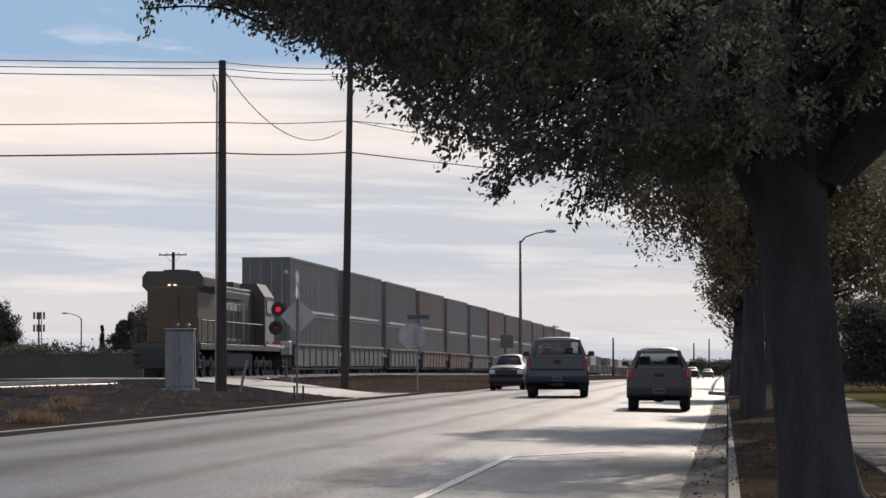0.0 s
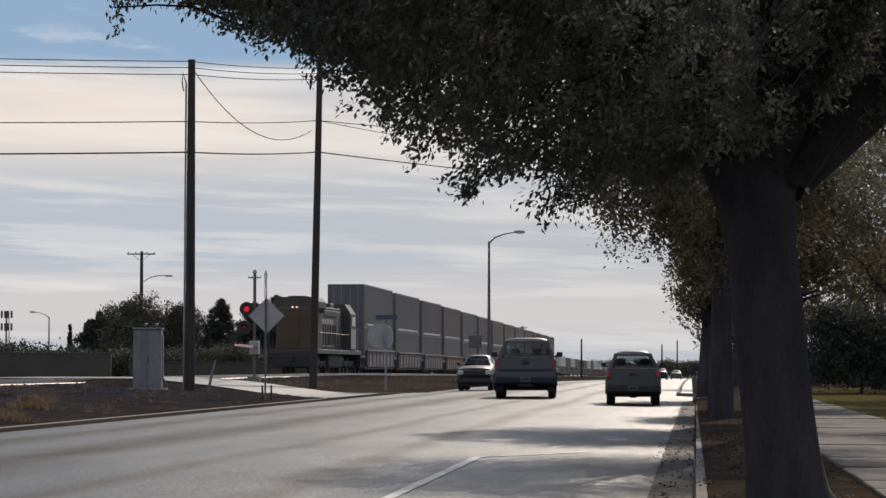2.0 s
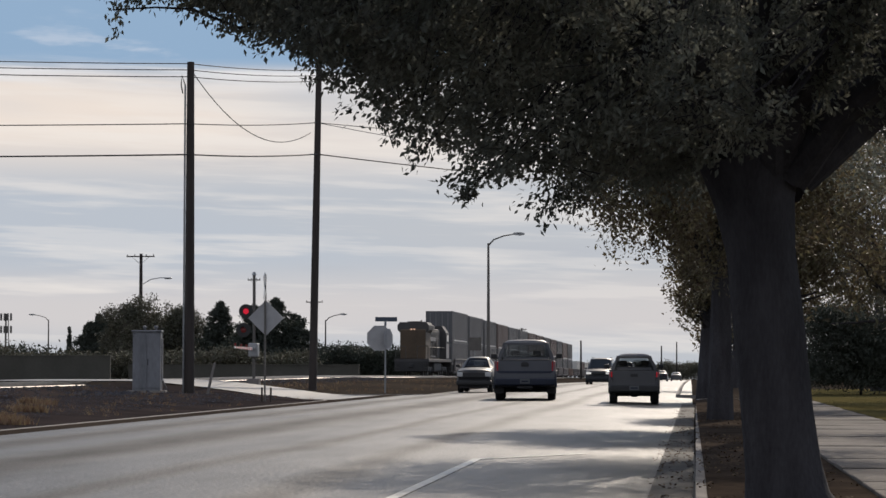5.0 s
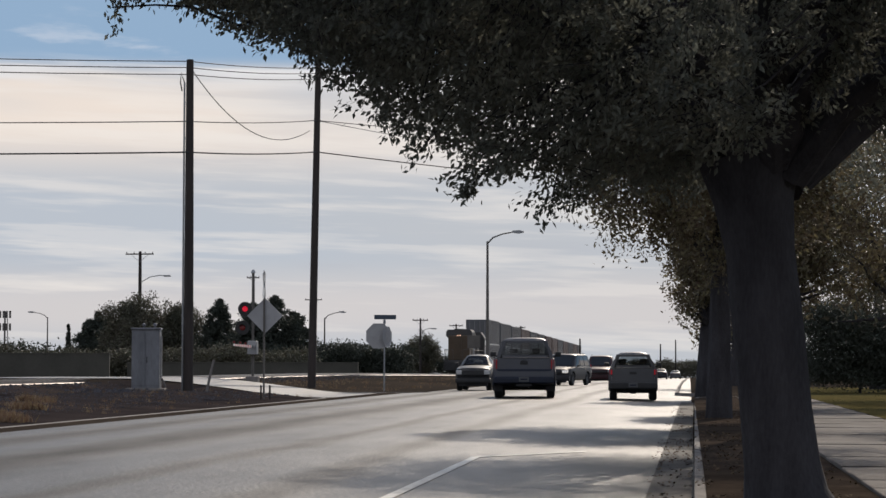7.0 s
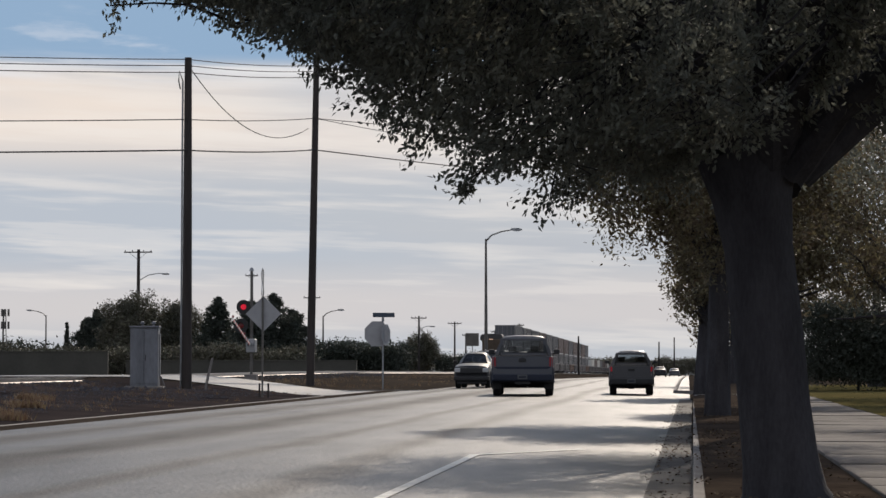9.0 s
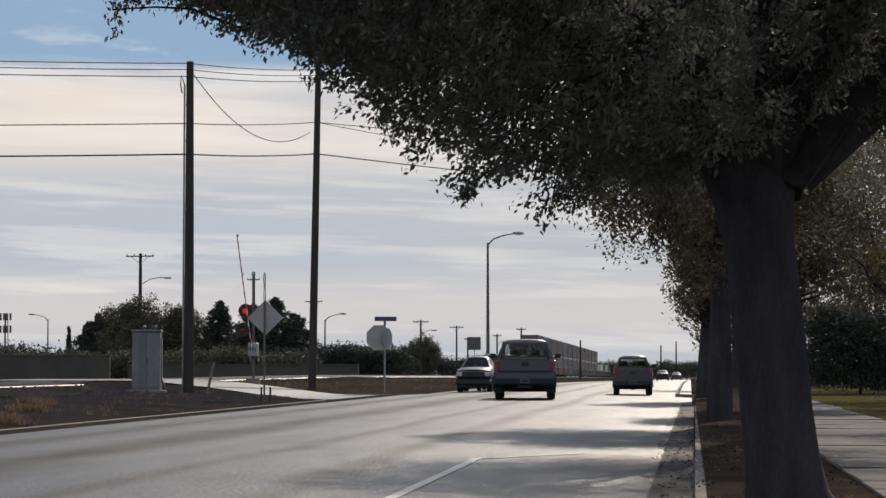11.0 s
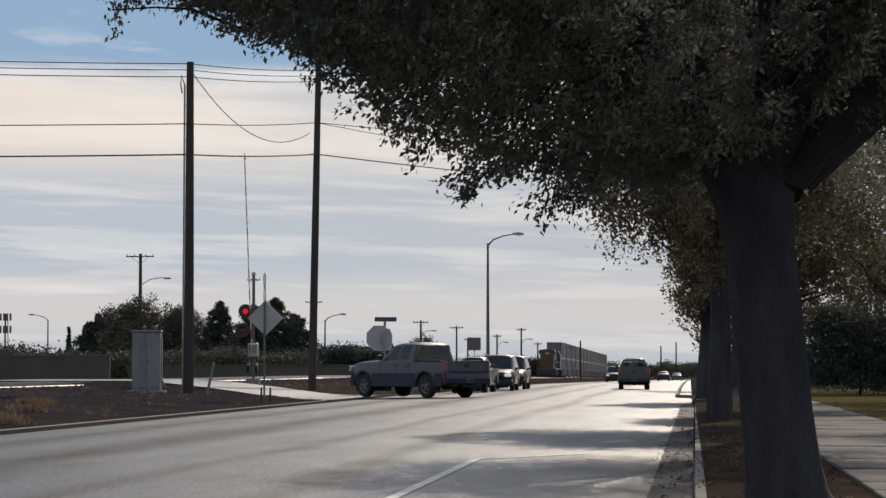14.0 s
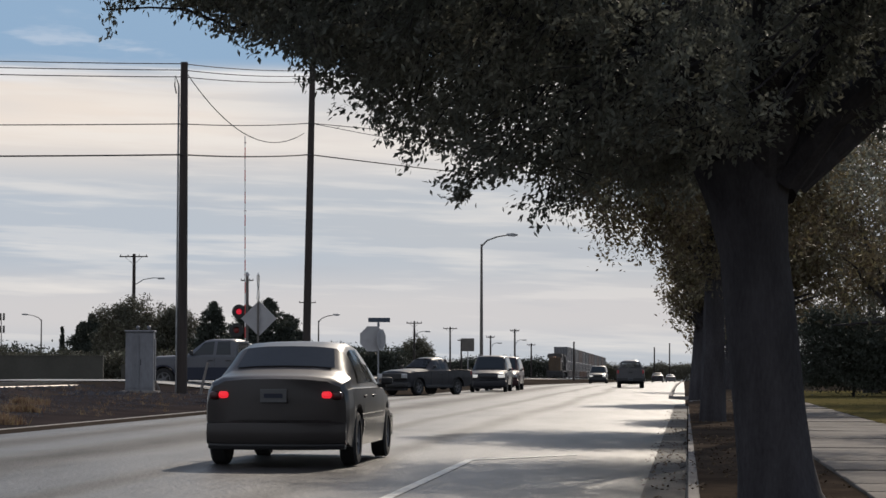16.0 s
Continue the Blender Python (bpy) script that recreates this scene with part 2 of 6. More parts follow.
RED_DULL = material("unlit_red_lens", (0.18, 0.012, 0.012), 0.3, 0, 0.1, 3.0)
LENS_DARK = material("dark_red_lamp_lens", (0.05, 0.012, 0.013), 0.3, 0, 0.1, 3.0)
RED_BAND = material("red_reflective_band", (0.50, 0.03, 0.03), 0.5, 0, 0.1, 3.0)
WHITE_BAND = material("white_reflective_band", (0.72, 0.72, 0.70), 0.5, 0, 0.1, 3.0)
# train
CONT_GREY = material("container_grey_paint", (0.108, 0.110, 0.118), 0.6, 0, 0.18, 0.6, (1, 1, 0.4), rand=0.12)
CONT_BROWN = material("container_brown_paint", (0.125, 0.092, 0.085), 0.6, 0, 0.2, 0.6, (1, 1, 0.4), rand=0.15)
CONT_WHITE = material("container_white_paint", (0.52, 0.51, 0.48), 0.55, 0, 0.15, 0.6, (1, 1, 0.4), rand=0.1)
# pale colour standing in for sunlight caught between stacked containers
SUNLIT_STRIP = material("container_sunlit_strip_paint", (0.48, 0.48, 0.47), 0.6, 0, 0.2, 1.0)
WELL = material("well_car_paint", (0.13, 0.118, 0.118), 0.7, 0, 0.3, 0.8, rand=0.15)
WELL_DARK = material("well_car_red_oxide", (0.14, 0.085, 0.065), 0.75, 0, 0.3, 0.8, rand=0.15)
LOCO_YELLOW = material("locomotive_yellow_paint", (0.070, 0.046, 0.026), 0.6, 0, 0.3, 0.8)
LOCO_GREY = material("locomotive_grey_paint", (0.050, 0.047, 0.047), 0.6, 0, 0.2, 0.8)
WHEEL_STEEL = material("oily_wheel_steel", (0.045, 0.042, 0.04), 0.6, 0.3, 0.25, 2.0)
LOCO_DARK = material("locomotive_underframe_black", (0.03, 0.03, 0.032), 0.7, 0, 0.25, 1.0)
LOCO_WHITE = material("locomotive_pale_panel", (0.27, 0.26, 0.25), 0.5, 0, 0.2, 1.0)
HEADLIGHT_TRAIN = material("locomotive_headlight", (0.8, 0.6, 0.4), 0.3, 0, 0.1, 3.0, emit=(1.0, 0.55, 0.36, 1.2))
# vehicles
# white paint taken down to grey, so the colour carries the pickup's shade
WHITE_CAR_SHADED = material("shade_darkened_white_paint", (0.092, 0.096, 0.110), 0.45, 0.0, 0.06, 1.0, coat=0.08, spec=0.3)
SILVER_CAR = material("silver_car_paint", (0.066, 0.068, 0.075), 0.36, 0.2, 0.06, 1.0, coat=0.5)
GREY_CAR = material("dark_grey_car_paint", (0.020, 0.021, 0.026), 0.42, 0.0, 0.06, 1.0, coat=0.08, spec=0.28)
# champagne made nearly black: the backlit rear's shade is in this colour
BEIGE_CAR_SHADED = material("shade_darkened_champagne_paint", (0.026, 0.022, 0.021), 0.36, 0.1, 0.08, 1.0, coat=0.15, spec=0.35)
RED_CAR = material("dark_red_car_paint", (0.035, 0.012, 0.014), 0.42, 0.0, 0.06, 1.0, coat=0.08, spec=0.28)
LOWER_BLUE = material("slate_blue_lower_paint", (0.022, 0.027, 0.044), 0.5, 0.0, 0.1, 1.0, spec=0.25)
TRIM = material("black_plastic_trim", (0.022, 0.022, 0.024), 0.6, 0, 0.15, 4.0)
TYRE = material("tyre_rubber", (0.018, 0.018, 0.018), 0.85, 0, 0.2, 8.0)
RIM = material("dusty_alloy_rim", (0.13, 0.13, 0.135), 0.5, 0.4, 0.1, 4.0)
GLASS = glass_material("tinted_car_glass")
TAIL_LIT = material("lit_tail_lamp", (0.5, 0.01, 0.01), 0.3, 0, 0.1, 3.0, emit=(1.0, 0.03, 0.05, 0.75))
TAIL_WEAK = material("weakly_lit_tail_lamp", (0.30, 0.012, 0.015), 0.25, 0, 0.1, 3.0, emit=(1.0, 0.03, 0.06, 0.16))
TAIL_DIM = material("tail_lamp", (0.17, 0.03, 0.035), 0.25, 0, 0.1, 3.0, emit=(1.0, 0.03, 0.06, 0.05))
HEAD_LIT = material("car_headlamp", (0.75, 0.75, 0.72), 0.15, 0, 0.05, 3.0, emit=(1.0, 0.97, 0.9, 0.35))
HEAD = material("car_headlamp_off", (0.45, 0.46, 0.47), 0.15, 0.3, 0.05, 3.0)
PLATE = material("number_plate", (0.085, 0.088, 0.092), 0.5, 0, 0.1, 3.0)
CLEAR_GLASS = bpy.data.materials.new("clear_cab_glass")
CLEAR_GLASS.use_nodes = True
_nt = CLEAR_GLASS.node_tree
_clear, _shine, _both = _nt.nodes.new("ShaderNodeBsdfTransparent"), _nt.nodes.new("ShaderNodeBsdfGlossy"), _nt.nodes.new("ShaderNodeMixShader")
_clear.inputs[0].default_value = (0.50, 0.53, 0.55, 1)
_shine.inputs["Roughness"].default_value = 0.06
_both.inputs[0].default_value = 0.08
_nt.links.new(_clear.outputs[0], _both.inputs[1])
_nt.links.new(_shine.outputs[0], _both.inputs[2])
_nt.links.new(_both.outputs[0], _nt.nodes["Material Output"].inputs[0])
BUILDING = material("stucco_wall", (0.34, 0.28, 0.22), 0.9, 0, 0.15, 0.8, bump=0.2)
BLOCK_WALL = material("olive_grey_block_wall", (0.070, 0.067, 0.056), 0.9, 0, 0.2, 0.6, bump=0.2)
ROOF = material("roof_shingle", (0.10, 0.085, 0.075), 0.9, 0, 0.2, 1.0)


# ---- mesh helpers ----
def thing(name, label, category, group="", kind="", at=(0, 0, 0), rz=0.0):
    ob = new(name)
    ob.matrix_basis = pose(*at, 0, 0, rz)
    return tagged(ob, label, category, group, kind)


def part(name, bm, mat, parent=None, label="", smooth=False, kind="", at=None):
    me = bpy.data.meshes.new(name)
    bm.normal_update()
    if smooth:
        for e in bm.edges:
            if len(e.link_faces) == 2 and e.calc_face_angle(0.0) > 0.6:
                e.smooth = False
    bm.to_mesh(me)
    bm.free()
    me.materials.append(mat)
    if smooth:
        me.polygons.foreach_set("use_smooth", [True] * len(me.polygons))
    ob = new(name, me)
    if parent:
        ob.parent = parent
    if at:
        ob.location = at
    return tagged(ob, label, kind=kind)


def box(bm, cx, cy, cz, sx, sy, sz, bevel=0.0, m=None):
    r = bmesh.ops.create_cube(bm, size=1.0)
    vs = r["verts"]
    for v in vs:
        v.co = Vector((v.co.x * sx + cx, v.co.y * sy + cy, v.co.z * sz + cz))
    if bevel:
        es = list({e for v in vs for e in v.link_edges})
        r2 = bmesh.ops.bevel(bm, geom=es, offset=bevel, segments=2, affect='EDGES', profile=0.5)
        vs = list({v for f in r2["faces"] for v in f.verts} | {v for v in vs if v.is_valid})
    if m:
        bmesh.ops.transform(bm, matrix=m, verts=vs)
    return bm


def rod(bm, a, b, r0, r1=None, seg=10, cap=True):
    a, b = Vector(a), Vector(b)
    r1 = r0 if r1 is None else r1
    d = b - a
    m = Matrix.Translation((a + b) / 2) @ d.to_track_quat("Z", "Y").to_matrix().to_4x4()
    bmesh.ops.create_cone(bm, cap_ends=cap, segments=seg, radius1=r0, radius2=r1, depth=d.length, matrix=m)
    return bm


def bmn():
    return bmesh.new()


def tube(bm, pts, radii, seg=8):
    pts = [Vector(p) for p in pts]
    rings = []
    for i, p in enumerate(pts):
        d = (pts[min(i + 1, len(pts) - 1)] - pts[max(i - 1, 0)]).normalized()
        q = d.to_track_quat("Z", "Y").to_matrix()
        r = radii[i] if hasattr(radii, "__len__") else radii
        rings.append([bm.verts.new(p + q @ Vector((math.cos(2 * math.pi * k / seg) * r, math.sin(2 * math.pi * k / seg) * r, 0))) for k in range(seg)])
    for a, b in zip(rings, rings[1:]):
        for k in range(seg):
            bm.faces.new((a[k], a[(k + 1) % seg], b[(k + 1) % seg], b[k]))
    for ring, flip in ((rings[0], True), (rings[-1], False)):
        bm.faces.new(ring[::-1] if flip else ring)
    return bm


def lathe(bm, profile, seg=20, m=None):
    """Turn (radius, height) points about z."""
    rings = []
    for r, z in profile:
        rings.append([bm.verts.new((math.cos(2 * math.pi * k / seg) * r, math.sin(2 * math.pi * k / seg) * r, z)) for k in range(seg)])
    for a, b in zip(rings, rings[1:]):
        for k in range(seg):
            bm.faces.new((a[k], a[(k + 1) % seg], b[(k + 1) % seg], b[k]))
    bm.faces.new(rings[0][::-1]); bm.faces.new(rings[-1])
    if m:
        bmesh.ops.transform(bm, matrix=m, verts=[v for ring in rings for v in ring])
    return bm


def prism(bm, outline, depth, m=None):
    """A flat outline in x, z given depth along y."""
    a = [bm.verts.new((x, -depth / 2, z)) for x, z in outline]
    b = [bm.verts.new((x, depth / 2, z)) for x, z in outline]
    bm.faces.new(a); bm.faces.new(b[::-1])
    n = len(a)
    for i in range(n):
        bm.faces.new((a[i], b[i], b[(i + 1) % n], a[(i + 1) % n]))
    if m:
        bmesh.ops.transform(bm, matrix=m, verts=a + b)
    return bm


def grid_mesh(name, xs, ys, height, mat, label, kind="structure", keep=None, category="ground"):
    verts = [(x, y, height(x, y)) for y in ys for x in xs]
    n = len(xs)
    faces = [(j * n + i, j * n + i + 1, (j + 1) * n + i + 1, (j + 1) * n + i) for j in range(len(ys) - 1) for i in range(n - 1)
             if keep is None or keep((xs[i] + xs[i + 1]) / 2, (ys[j] + ys[j + 1]) / 2)]
    me = bpy.data.meshes.new(name)
    me.from_pydata(verts, [], faces)
    me.materials.append(mat)
    me.polygons.foreach_set("use_smooth", [True] * len(me.polygons))
    return tagged(new(name, me), label, category, kind=kind)


# ---- ground and roads ----
TRACK_X, RAIL_Z = -23.9, 0.70
KL, KR = -13.0, 0.05          # kerb lines of the main road
S0, S1 = 92.5, 104.5          # side road, near and far edge


def ss(a, b, v):
    k = min(1.0, max(0.0, (v - a) / (b - a)))
    return k * k * (3 - 2 * k)


def near_edge(x):
    """Near edge of the side road, rounded into the main road."""
    return S0 - 6.8 + math.sqrt(max(0.0, 6.5 ** 2 - (max(x, -19.5) + 19.5) ** 2)) + (0.3 if x < -19.5 else 0.3)


def far_edge(x):
    return S1 + 4.3 - math.sqrt(max(0.0, 4.0 ** 2 - (max(x, -17.0) + 17.0) ** 2)) - 0.3


def dip(y):
    """The land falls gently away beyond the crossing."""
    d = max(0.0, y - 150)
    return -0.005 * d * d / (d + 25)


def road_z(x):
    return 0.10 * math.sin(math.pi * min(1, max(0, (x - KL) / (KR - KL))))


def side_z(x):
    up = ss(-13.5, -22.0, x) * (RAIL_Z + 0.005)
    return up - ss(-27.0, -45.0, x) * 0.4


def side_height(x, y):
    k = ss(KL - 0.2, KL - 4, x)
    return side_z(x) * k + (1 - k) * 0.004 + 0.006


def verge_z(x, y):
    if x > KR:
        return 0.13 + 0.02 * ss(1, 4, x)
    if x > KL:
        return -0.06 + road_z(x)
    z = 0.05 + 0.25 * ss(KL, -19, x) + 0.22 * ss(-20.5, -22.2, x) - 0.35 * ss(-26.0, -29, x)
    z += 0.04 * noise.noise(Vector((x * 0.35, y * 0.35, 0))) * ss(KL, -15, x)
    return z


def ground_z(x, y):
    z = verge_z(x, y)
    if x < KL:
        n, f = near_edge(x), far_edge(x)
        w = ss(n - 1.6, n + 0.1, y) * (1 - ss(f - 0.1, f + 1.8, y))
        z = z * (1 - w) + (side_height(x, y) - 0.035) * w
    return z + dip(y)


def lines(*spans):
    out = []
    for a, b, step in spans:
        n = max(1, round((b - a) / step))
        out += [a + (b - a) * i / n for i in range(n)]
    return out + [spans[-1][1]]


gx = lines((-4000, -400, 600), (-400, -60, 34), (-60, -28, 4), (-28, -13, 0.75), (-13, 0.05, 1.3), (0.05, 0.3, 0.25), (0.3, 20, 2.0), (20, 400, 38), (400, 4000, 600))
gy = lines((-300, 20, 20), (20, 86, 2), (86, 112, 0.65), (112, 260, 8), (260, 900, 40), (900, 4800, 300))
grid_mesh("ground", gx, gy, ground_z, EARTH, "brown dry earth reaching to the horizon")
road_xs = lines((KL, KR, 0.9))
grid_mesh("road", road_xs, lines((-60, 300, 6), (300, 3000, 90)), lambda x, y: road_z(x) + dip(y), ASPHALT, "worn grey asphalt main road shining in low sun", category="road")


side_xs = lines((-90, -30, 4), (-30, KL, 0.5))
bm_side = bmn()
side_rows = []
for x in side_xs:
    a_, b_ = near_edge(x), far_edge(x)
    side_rows.append([bm_side.verts.new((x, a_ + (b_ - a_) * k / 14, side_height(x, 0))) for k in range(15)])
for r0, r1 in zip(side_rows, side_rows[1:]):
    for k in range(14):
        bm_side.faces.new((r0[k], r1[k], r1[k + 1], r0[k + 1]))
tagged(part("side_road", bm_side, ASPHALT_SIDE, smooth=True), "pale worn asphalt side road climbing to the railway", "road", kind="structure")


def kerb(name, pts, label):
    """A kerb 0.15 wide and high along a line."""
    bm = bmn()
    prev = None
    for i, (x, y) in enumerate(pts):
        a, b = Vector(pts[max(0, i - 1)]), Vector(pts[min(len(pts) - 1, i + 1)])
        d = (b - a).normalized()
        n = Vector((-d.y, d.x))
        z0 = -0.05
        ring = []
        for o, z in ((-0.07, z0), (-0.066, 0.105), (-0.045, 0.13), (0.055, 0.138), (0.06, z0)):
            ring.append(bm.verts.new((x + n.x * o, y + n.y * o, z * (1.0 if x > -5 else 0.42) + dip(y))))
        if prev:
            for k in range(4):
                bm.faces.new((prev[k], ring[k], ring[k + 1], prev[k + 1]))
        prev = ring
    ob = part(name, bm, CONCRETE)
    return tagged(ob, label, "kerb", kind="structure")


def arc(cx, cy, r, a0, a1, n=10):
    return [(cx + r * math.cos(radians(a0 + (a1 - a0) * i / n)), cy + r * math.sin(radians(a0 + (a1 - a0) * i / n))) for i in range(n + 1)]


kerb("kerb_left_near", [(KL, -40 + 5 * i) for i in range(25)] + arc(KL - 6.5, S0 - 6.8, 6.5, 0, 90, 16), "low concrete kerb along the dirt verge")
kerb("kerb_left_far", [(-20, S1 + 0.3), (-16, S1 + 0.3)] + arc(KL - 0.4, S1 + 2.3, 2.0, -90, 0) + [(KL + 1.6, 112 + 40 * i) for i in range(20)], "low concrete kerb beyond the side road")
kerb("kerb_right_near", [(KR + 0.002 * y, y) for y in range(-40, 84, 4)] + arc(KR + 3.7, 84, 3.5, 180, 90), "weathered concrete kerb beside the parkway")
kerb("kerb_right_far", arc(KR + 2.9, 99, 3.5, -90, -180) + [(KR - 0.6, 103 + 40 * i) for i in range(18)], "weathered concrete kerb past the driveway")

# parking line and worn patches on the road
def strip(name, pts, width, mat, label, lift=0.008):
    bm = bmn()
    prev = None
    for i, (x, y) in enumerate(pts):
        a, b = Vector(pts[max(0, i - 1)]), Vector(pts[min(len(pts) - 1, i + 1)])
        d = (b - a).normalized()
        n = Vector((d.y, -d.x)) * width / 2
        v = [bm.verts.new((x + s * n.x, y + s * n.y, road_z(x + s * n.x) + lift)) for s in (-1, 1)]
        if prev:
            bm.faces.new((prev[0], prev[1], v[1], v[0]))
        prev = v
    return tagged(part(name, bm, mat), label, "road marking", kind="structure")


strip("parking_line", [(-2.66 - 0.005 * (i - 1), 15 + i) for i in range(17)] + [(-2.75 + 0.32 * i, 31.1 + 0.725 * i) for i in range(5)], 0.11, PAINT_LINE, "faded white parking lane line with an angled end")
strip("gutter_right", [(KR - 0.3 + 0.002 * y, y) for y in range(-30, 84, 3)], 0.42, GUTTER, "dirty concrete gutter strip with litter")
# parkway, sidewalk and lawn beside the road
grid_mesh("parkway", lines((0.14, 1.55, 0.5)), lines((-20, 82, 3)), lambda x, y: verge_z(x, y) + 0.012, PARKWAY, "bare brown dirt parkway strip with fallen leaves", category="dirt strip")
grid_mesh("lawn", lines((3.95, 22, 3)), lines((-20, 120, 5)), lambda x, y: verge_z(x, y) + 0.012, LAWN, "dry yellowing lawn", category="lawn")
grid_mesh("verge_dirt", lines((-22.2, KL - 0.1, 0.7)), lines((-20, 60, 2.0), (60, 92, 0.7)), lambda x, y: ground_z(x, y) + 0.012, DIRT, "bare reddish brown dirt verge", category="dirt verge")
def shoulder_z(x, y):
    return max(0.066 + dip(y), ground_z(x, y) + 0.014)


grid_mesh("far_shoulder", lines((KL - 6, KL - 0.4, 0.7), (KL - 0.4, KL + 1.54, 0.32)), lines((S1 + 0.36, S1 + 2.3, 0.2), (S1 + 2.3, 180, 4), (180, 900, 40)), shoulder_z, EARTH, "brown dirt shoulder beyond the side road", category="dirt verge",
          keep=lambda x, y: not (x > KL - 0.4 and y < S1 + 2.3 and math.hypot(x - (KL - 0.4), y - (S1 + 2.3)) > 2.0))
sidewalk = tagged(new("sidewalk"), "stained grey concrete sidewalk of square slabs, darkened and mottled for tree shade", "sidewalk", kind="structure")
slab_bm = bmn()
box(slab_bm, 0, 0, 0, 2.3, 1.48, 0.09, 0.012)
slab_me = None
for i in range(66):
    if slab_me is None:
        ob = part("slab", slab_bm, SIDEWALK, sidewalk)
        slab_me = ob.data
    else:
        ob = new("slab", slab_me)
        ob.parent = sidewalk
    ob.location = (2.75, -15 + 1.5 * i, 0.125 + 0.006 * math.sin(i * 2.3))
    ob.rotation_euler = (0.003 * math.sin(i * 1.7), 0.004 * math.cos(i * 2.9), 0)

# ---- railway ----
railway = tagged(new("railway_track"), "single railway track with shiny rails on dark ties", "railway", kind="structure")


def rail_bar(x):
    bm = bmn()
    prof = [(-0.07, 0), (0.07, 0), (0.07, 0.02), (0.015, 0.05), (0.015, 0.13), (0.037, 0.145), (0.037, 0.18), (-0.037, 0.18), (-0.037, 0.145), (-0.015, 0.13), (-0.015, 0.05), (-0.07, 0.02)]
    rings = []
    for y in (-200, 90, 150, 165, 180, 200, 230, 270, 330, 420, 600, 1000, 1800, 3000):
        rings.append([bm.verts.new((x + px, y, RAIL_Z - 0.18 + pz + dip(y))) for px, pz in prof])
    for a, b in zip(rings, rings[1:]):
        for k in range(len(prof)):
            bm.faces.new((a[k], b[k], b[(k + 1) % len(prof)], a[(k + 1) % len(prof)]))
    return part("rail", bm, RAIL, railway)


for x in (TRACK_X - 0.755, TRACK_X + 0.755):
    rail_bar(x)
tie_bm = bmn()
box(tie_bm, 0, 0, 0, 2.6, 0.23, 0.18, 0.01)
tie = part("tie", tie_bm, TIE, railway)
tie.location = (TRACK_X, 40, RAIL_Z - 0.26)
for i in range(1, 240):
    y = 40 + 0.55 * i
    if S0 - 0.3 < y < S1 + 0.3:
        continue
    ob = new("tie", tie.data)
    ob.parent = railway
    ob.location = (TRACK_X, y, RAIL_Z - 0.26 + dip(y))
bed = bmn()
prof = [(-3.4, 0.05), (-1.9, RAIL_Z - 0.2), (1.9, RAIL_Z - 0.2), (3.3, 0.1)]
bed_ys = (S1, 150, 165, 180, 200, 230, 270, 330, 420, 600, 1000, 1800, 3000)
for y0, y1 in ((-200, S0), *zip(bed_ys, bed_ys[1:])):
    a = [bed.verts.new((TRACK_X + x, y0, z + dip(y0))) for x, z in prof]
    b = [bed.verts.new((TRACK_X + x, y1, z + dip(y1))) for x, z in prof]
    for k in range(3):
        bed.faces.new((a[k], a[k + 1], b[k + 1], b[k]))
part("ballast_bed", bed, BALLAST, railway)
pan = bmn()
for x in (-1.5, 0, 1.5):
    box(pan, TRACK_X + x, (S0 + S1) / 2, RAIL_Z - 0.06, 1.25 if x == 0 else 1.2, S1 - S0 - 0.2, 0.12, 0.01)
part("crossing_panel", pan, CONCRETE, railway)


def scatter(name, n, area, size, mat, label, category, seed, blades=5, zf=ground_z):
    """Tufts or stones over a rectangle, as one mesh."""
    rnd = random.Random(seed)
    verts, faces = [], []
    for _ in range(n):
        x, y = rnd.uniform(area[0], area[1]), rnd.uniform(area[2], area[3])
        if S0 - 1 < y < S1 + 1 and x < KL:
            continue
        if n > 50 and noise.noise(Vector((x * 0.3, y * 0.12, seed))) < -0.05:
            continue
        z = zf(x, y)
        for _ in range(blades):
            a, h = rnd.uniform(0, 6.28), size * rnd.uniform(0.5, 1.3)
            dx, dy = math.cos(a), math.sin(a)
            ox, oy = x + rnd.gauss(0, size * 0.5), y + rnd.gauss(0, size * 0.5)
            w = size * 0.07
            i = len(verts)
            lean = rnd.uniform(0.2, 0.9) * h
            verts += [(ox - dy * w, oy + dx * w, z), (ox + dy * w, oy - dx * w, z), (ox + dx * lean, oy + dy * lean, z + h)]
            faces.append((i, i + 1, i + 2))
    me = bpy.data.meshes.new(name)
    me.from_pydata(verts, [], faces)
    me.materials.append(mat)
    return tagged(new(name, me), label, category, kind="stuff")


def stones(name, n, area, size, mat, label, seed):
    rnd = random.Random(seed)
    verts, faces = [], []
    for _ in range(n):
        x, y = rnd.uniform(area[0], area[1]), rnd.uniform(area[2], area[3])
        if S0 - 1 < y < S1 + 1:
            continue
        z, s = ground_z(x, y), size * rnd.uniform(0.4, 1.3)
        if abs(x - TRACK_X) < 3.3:
            z = max(z, RAIL_Z - 0.2 - max(0, abs(x - TRACK_X) - 1.9) * 0.32 + dip(y))
        i = len(verts)
        for ax, ay, az in ((1, 0, 0), (0, 1, 0), (-1, 0, 0), (0, -1, 0), (0, 0, 0.8)):
            verts.append((x + ax * s * rnd.uniform(0.6, 1.2), y + ay * s * rnd.uniform(0.6, 1.2), z + az * s))
        faces += [(i, i + 1, i + 4), (i + 1, i + 2, i + 4), (i + 2, i + 3, i + 4), (i + 3, i, i + 4)]
    me = bpy.data.meshes.new(name)
    me.from_pydata(verts, [], faces)
    me.materials.append(mat)
    return tagged(new(name, me), label, "gravel", kind="stuff")


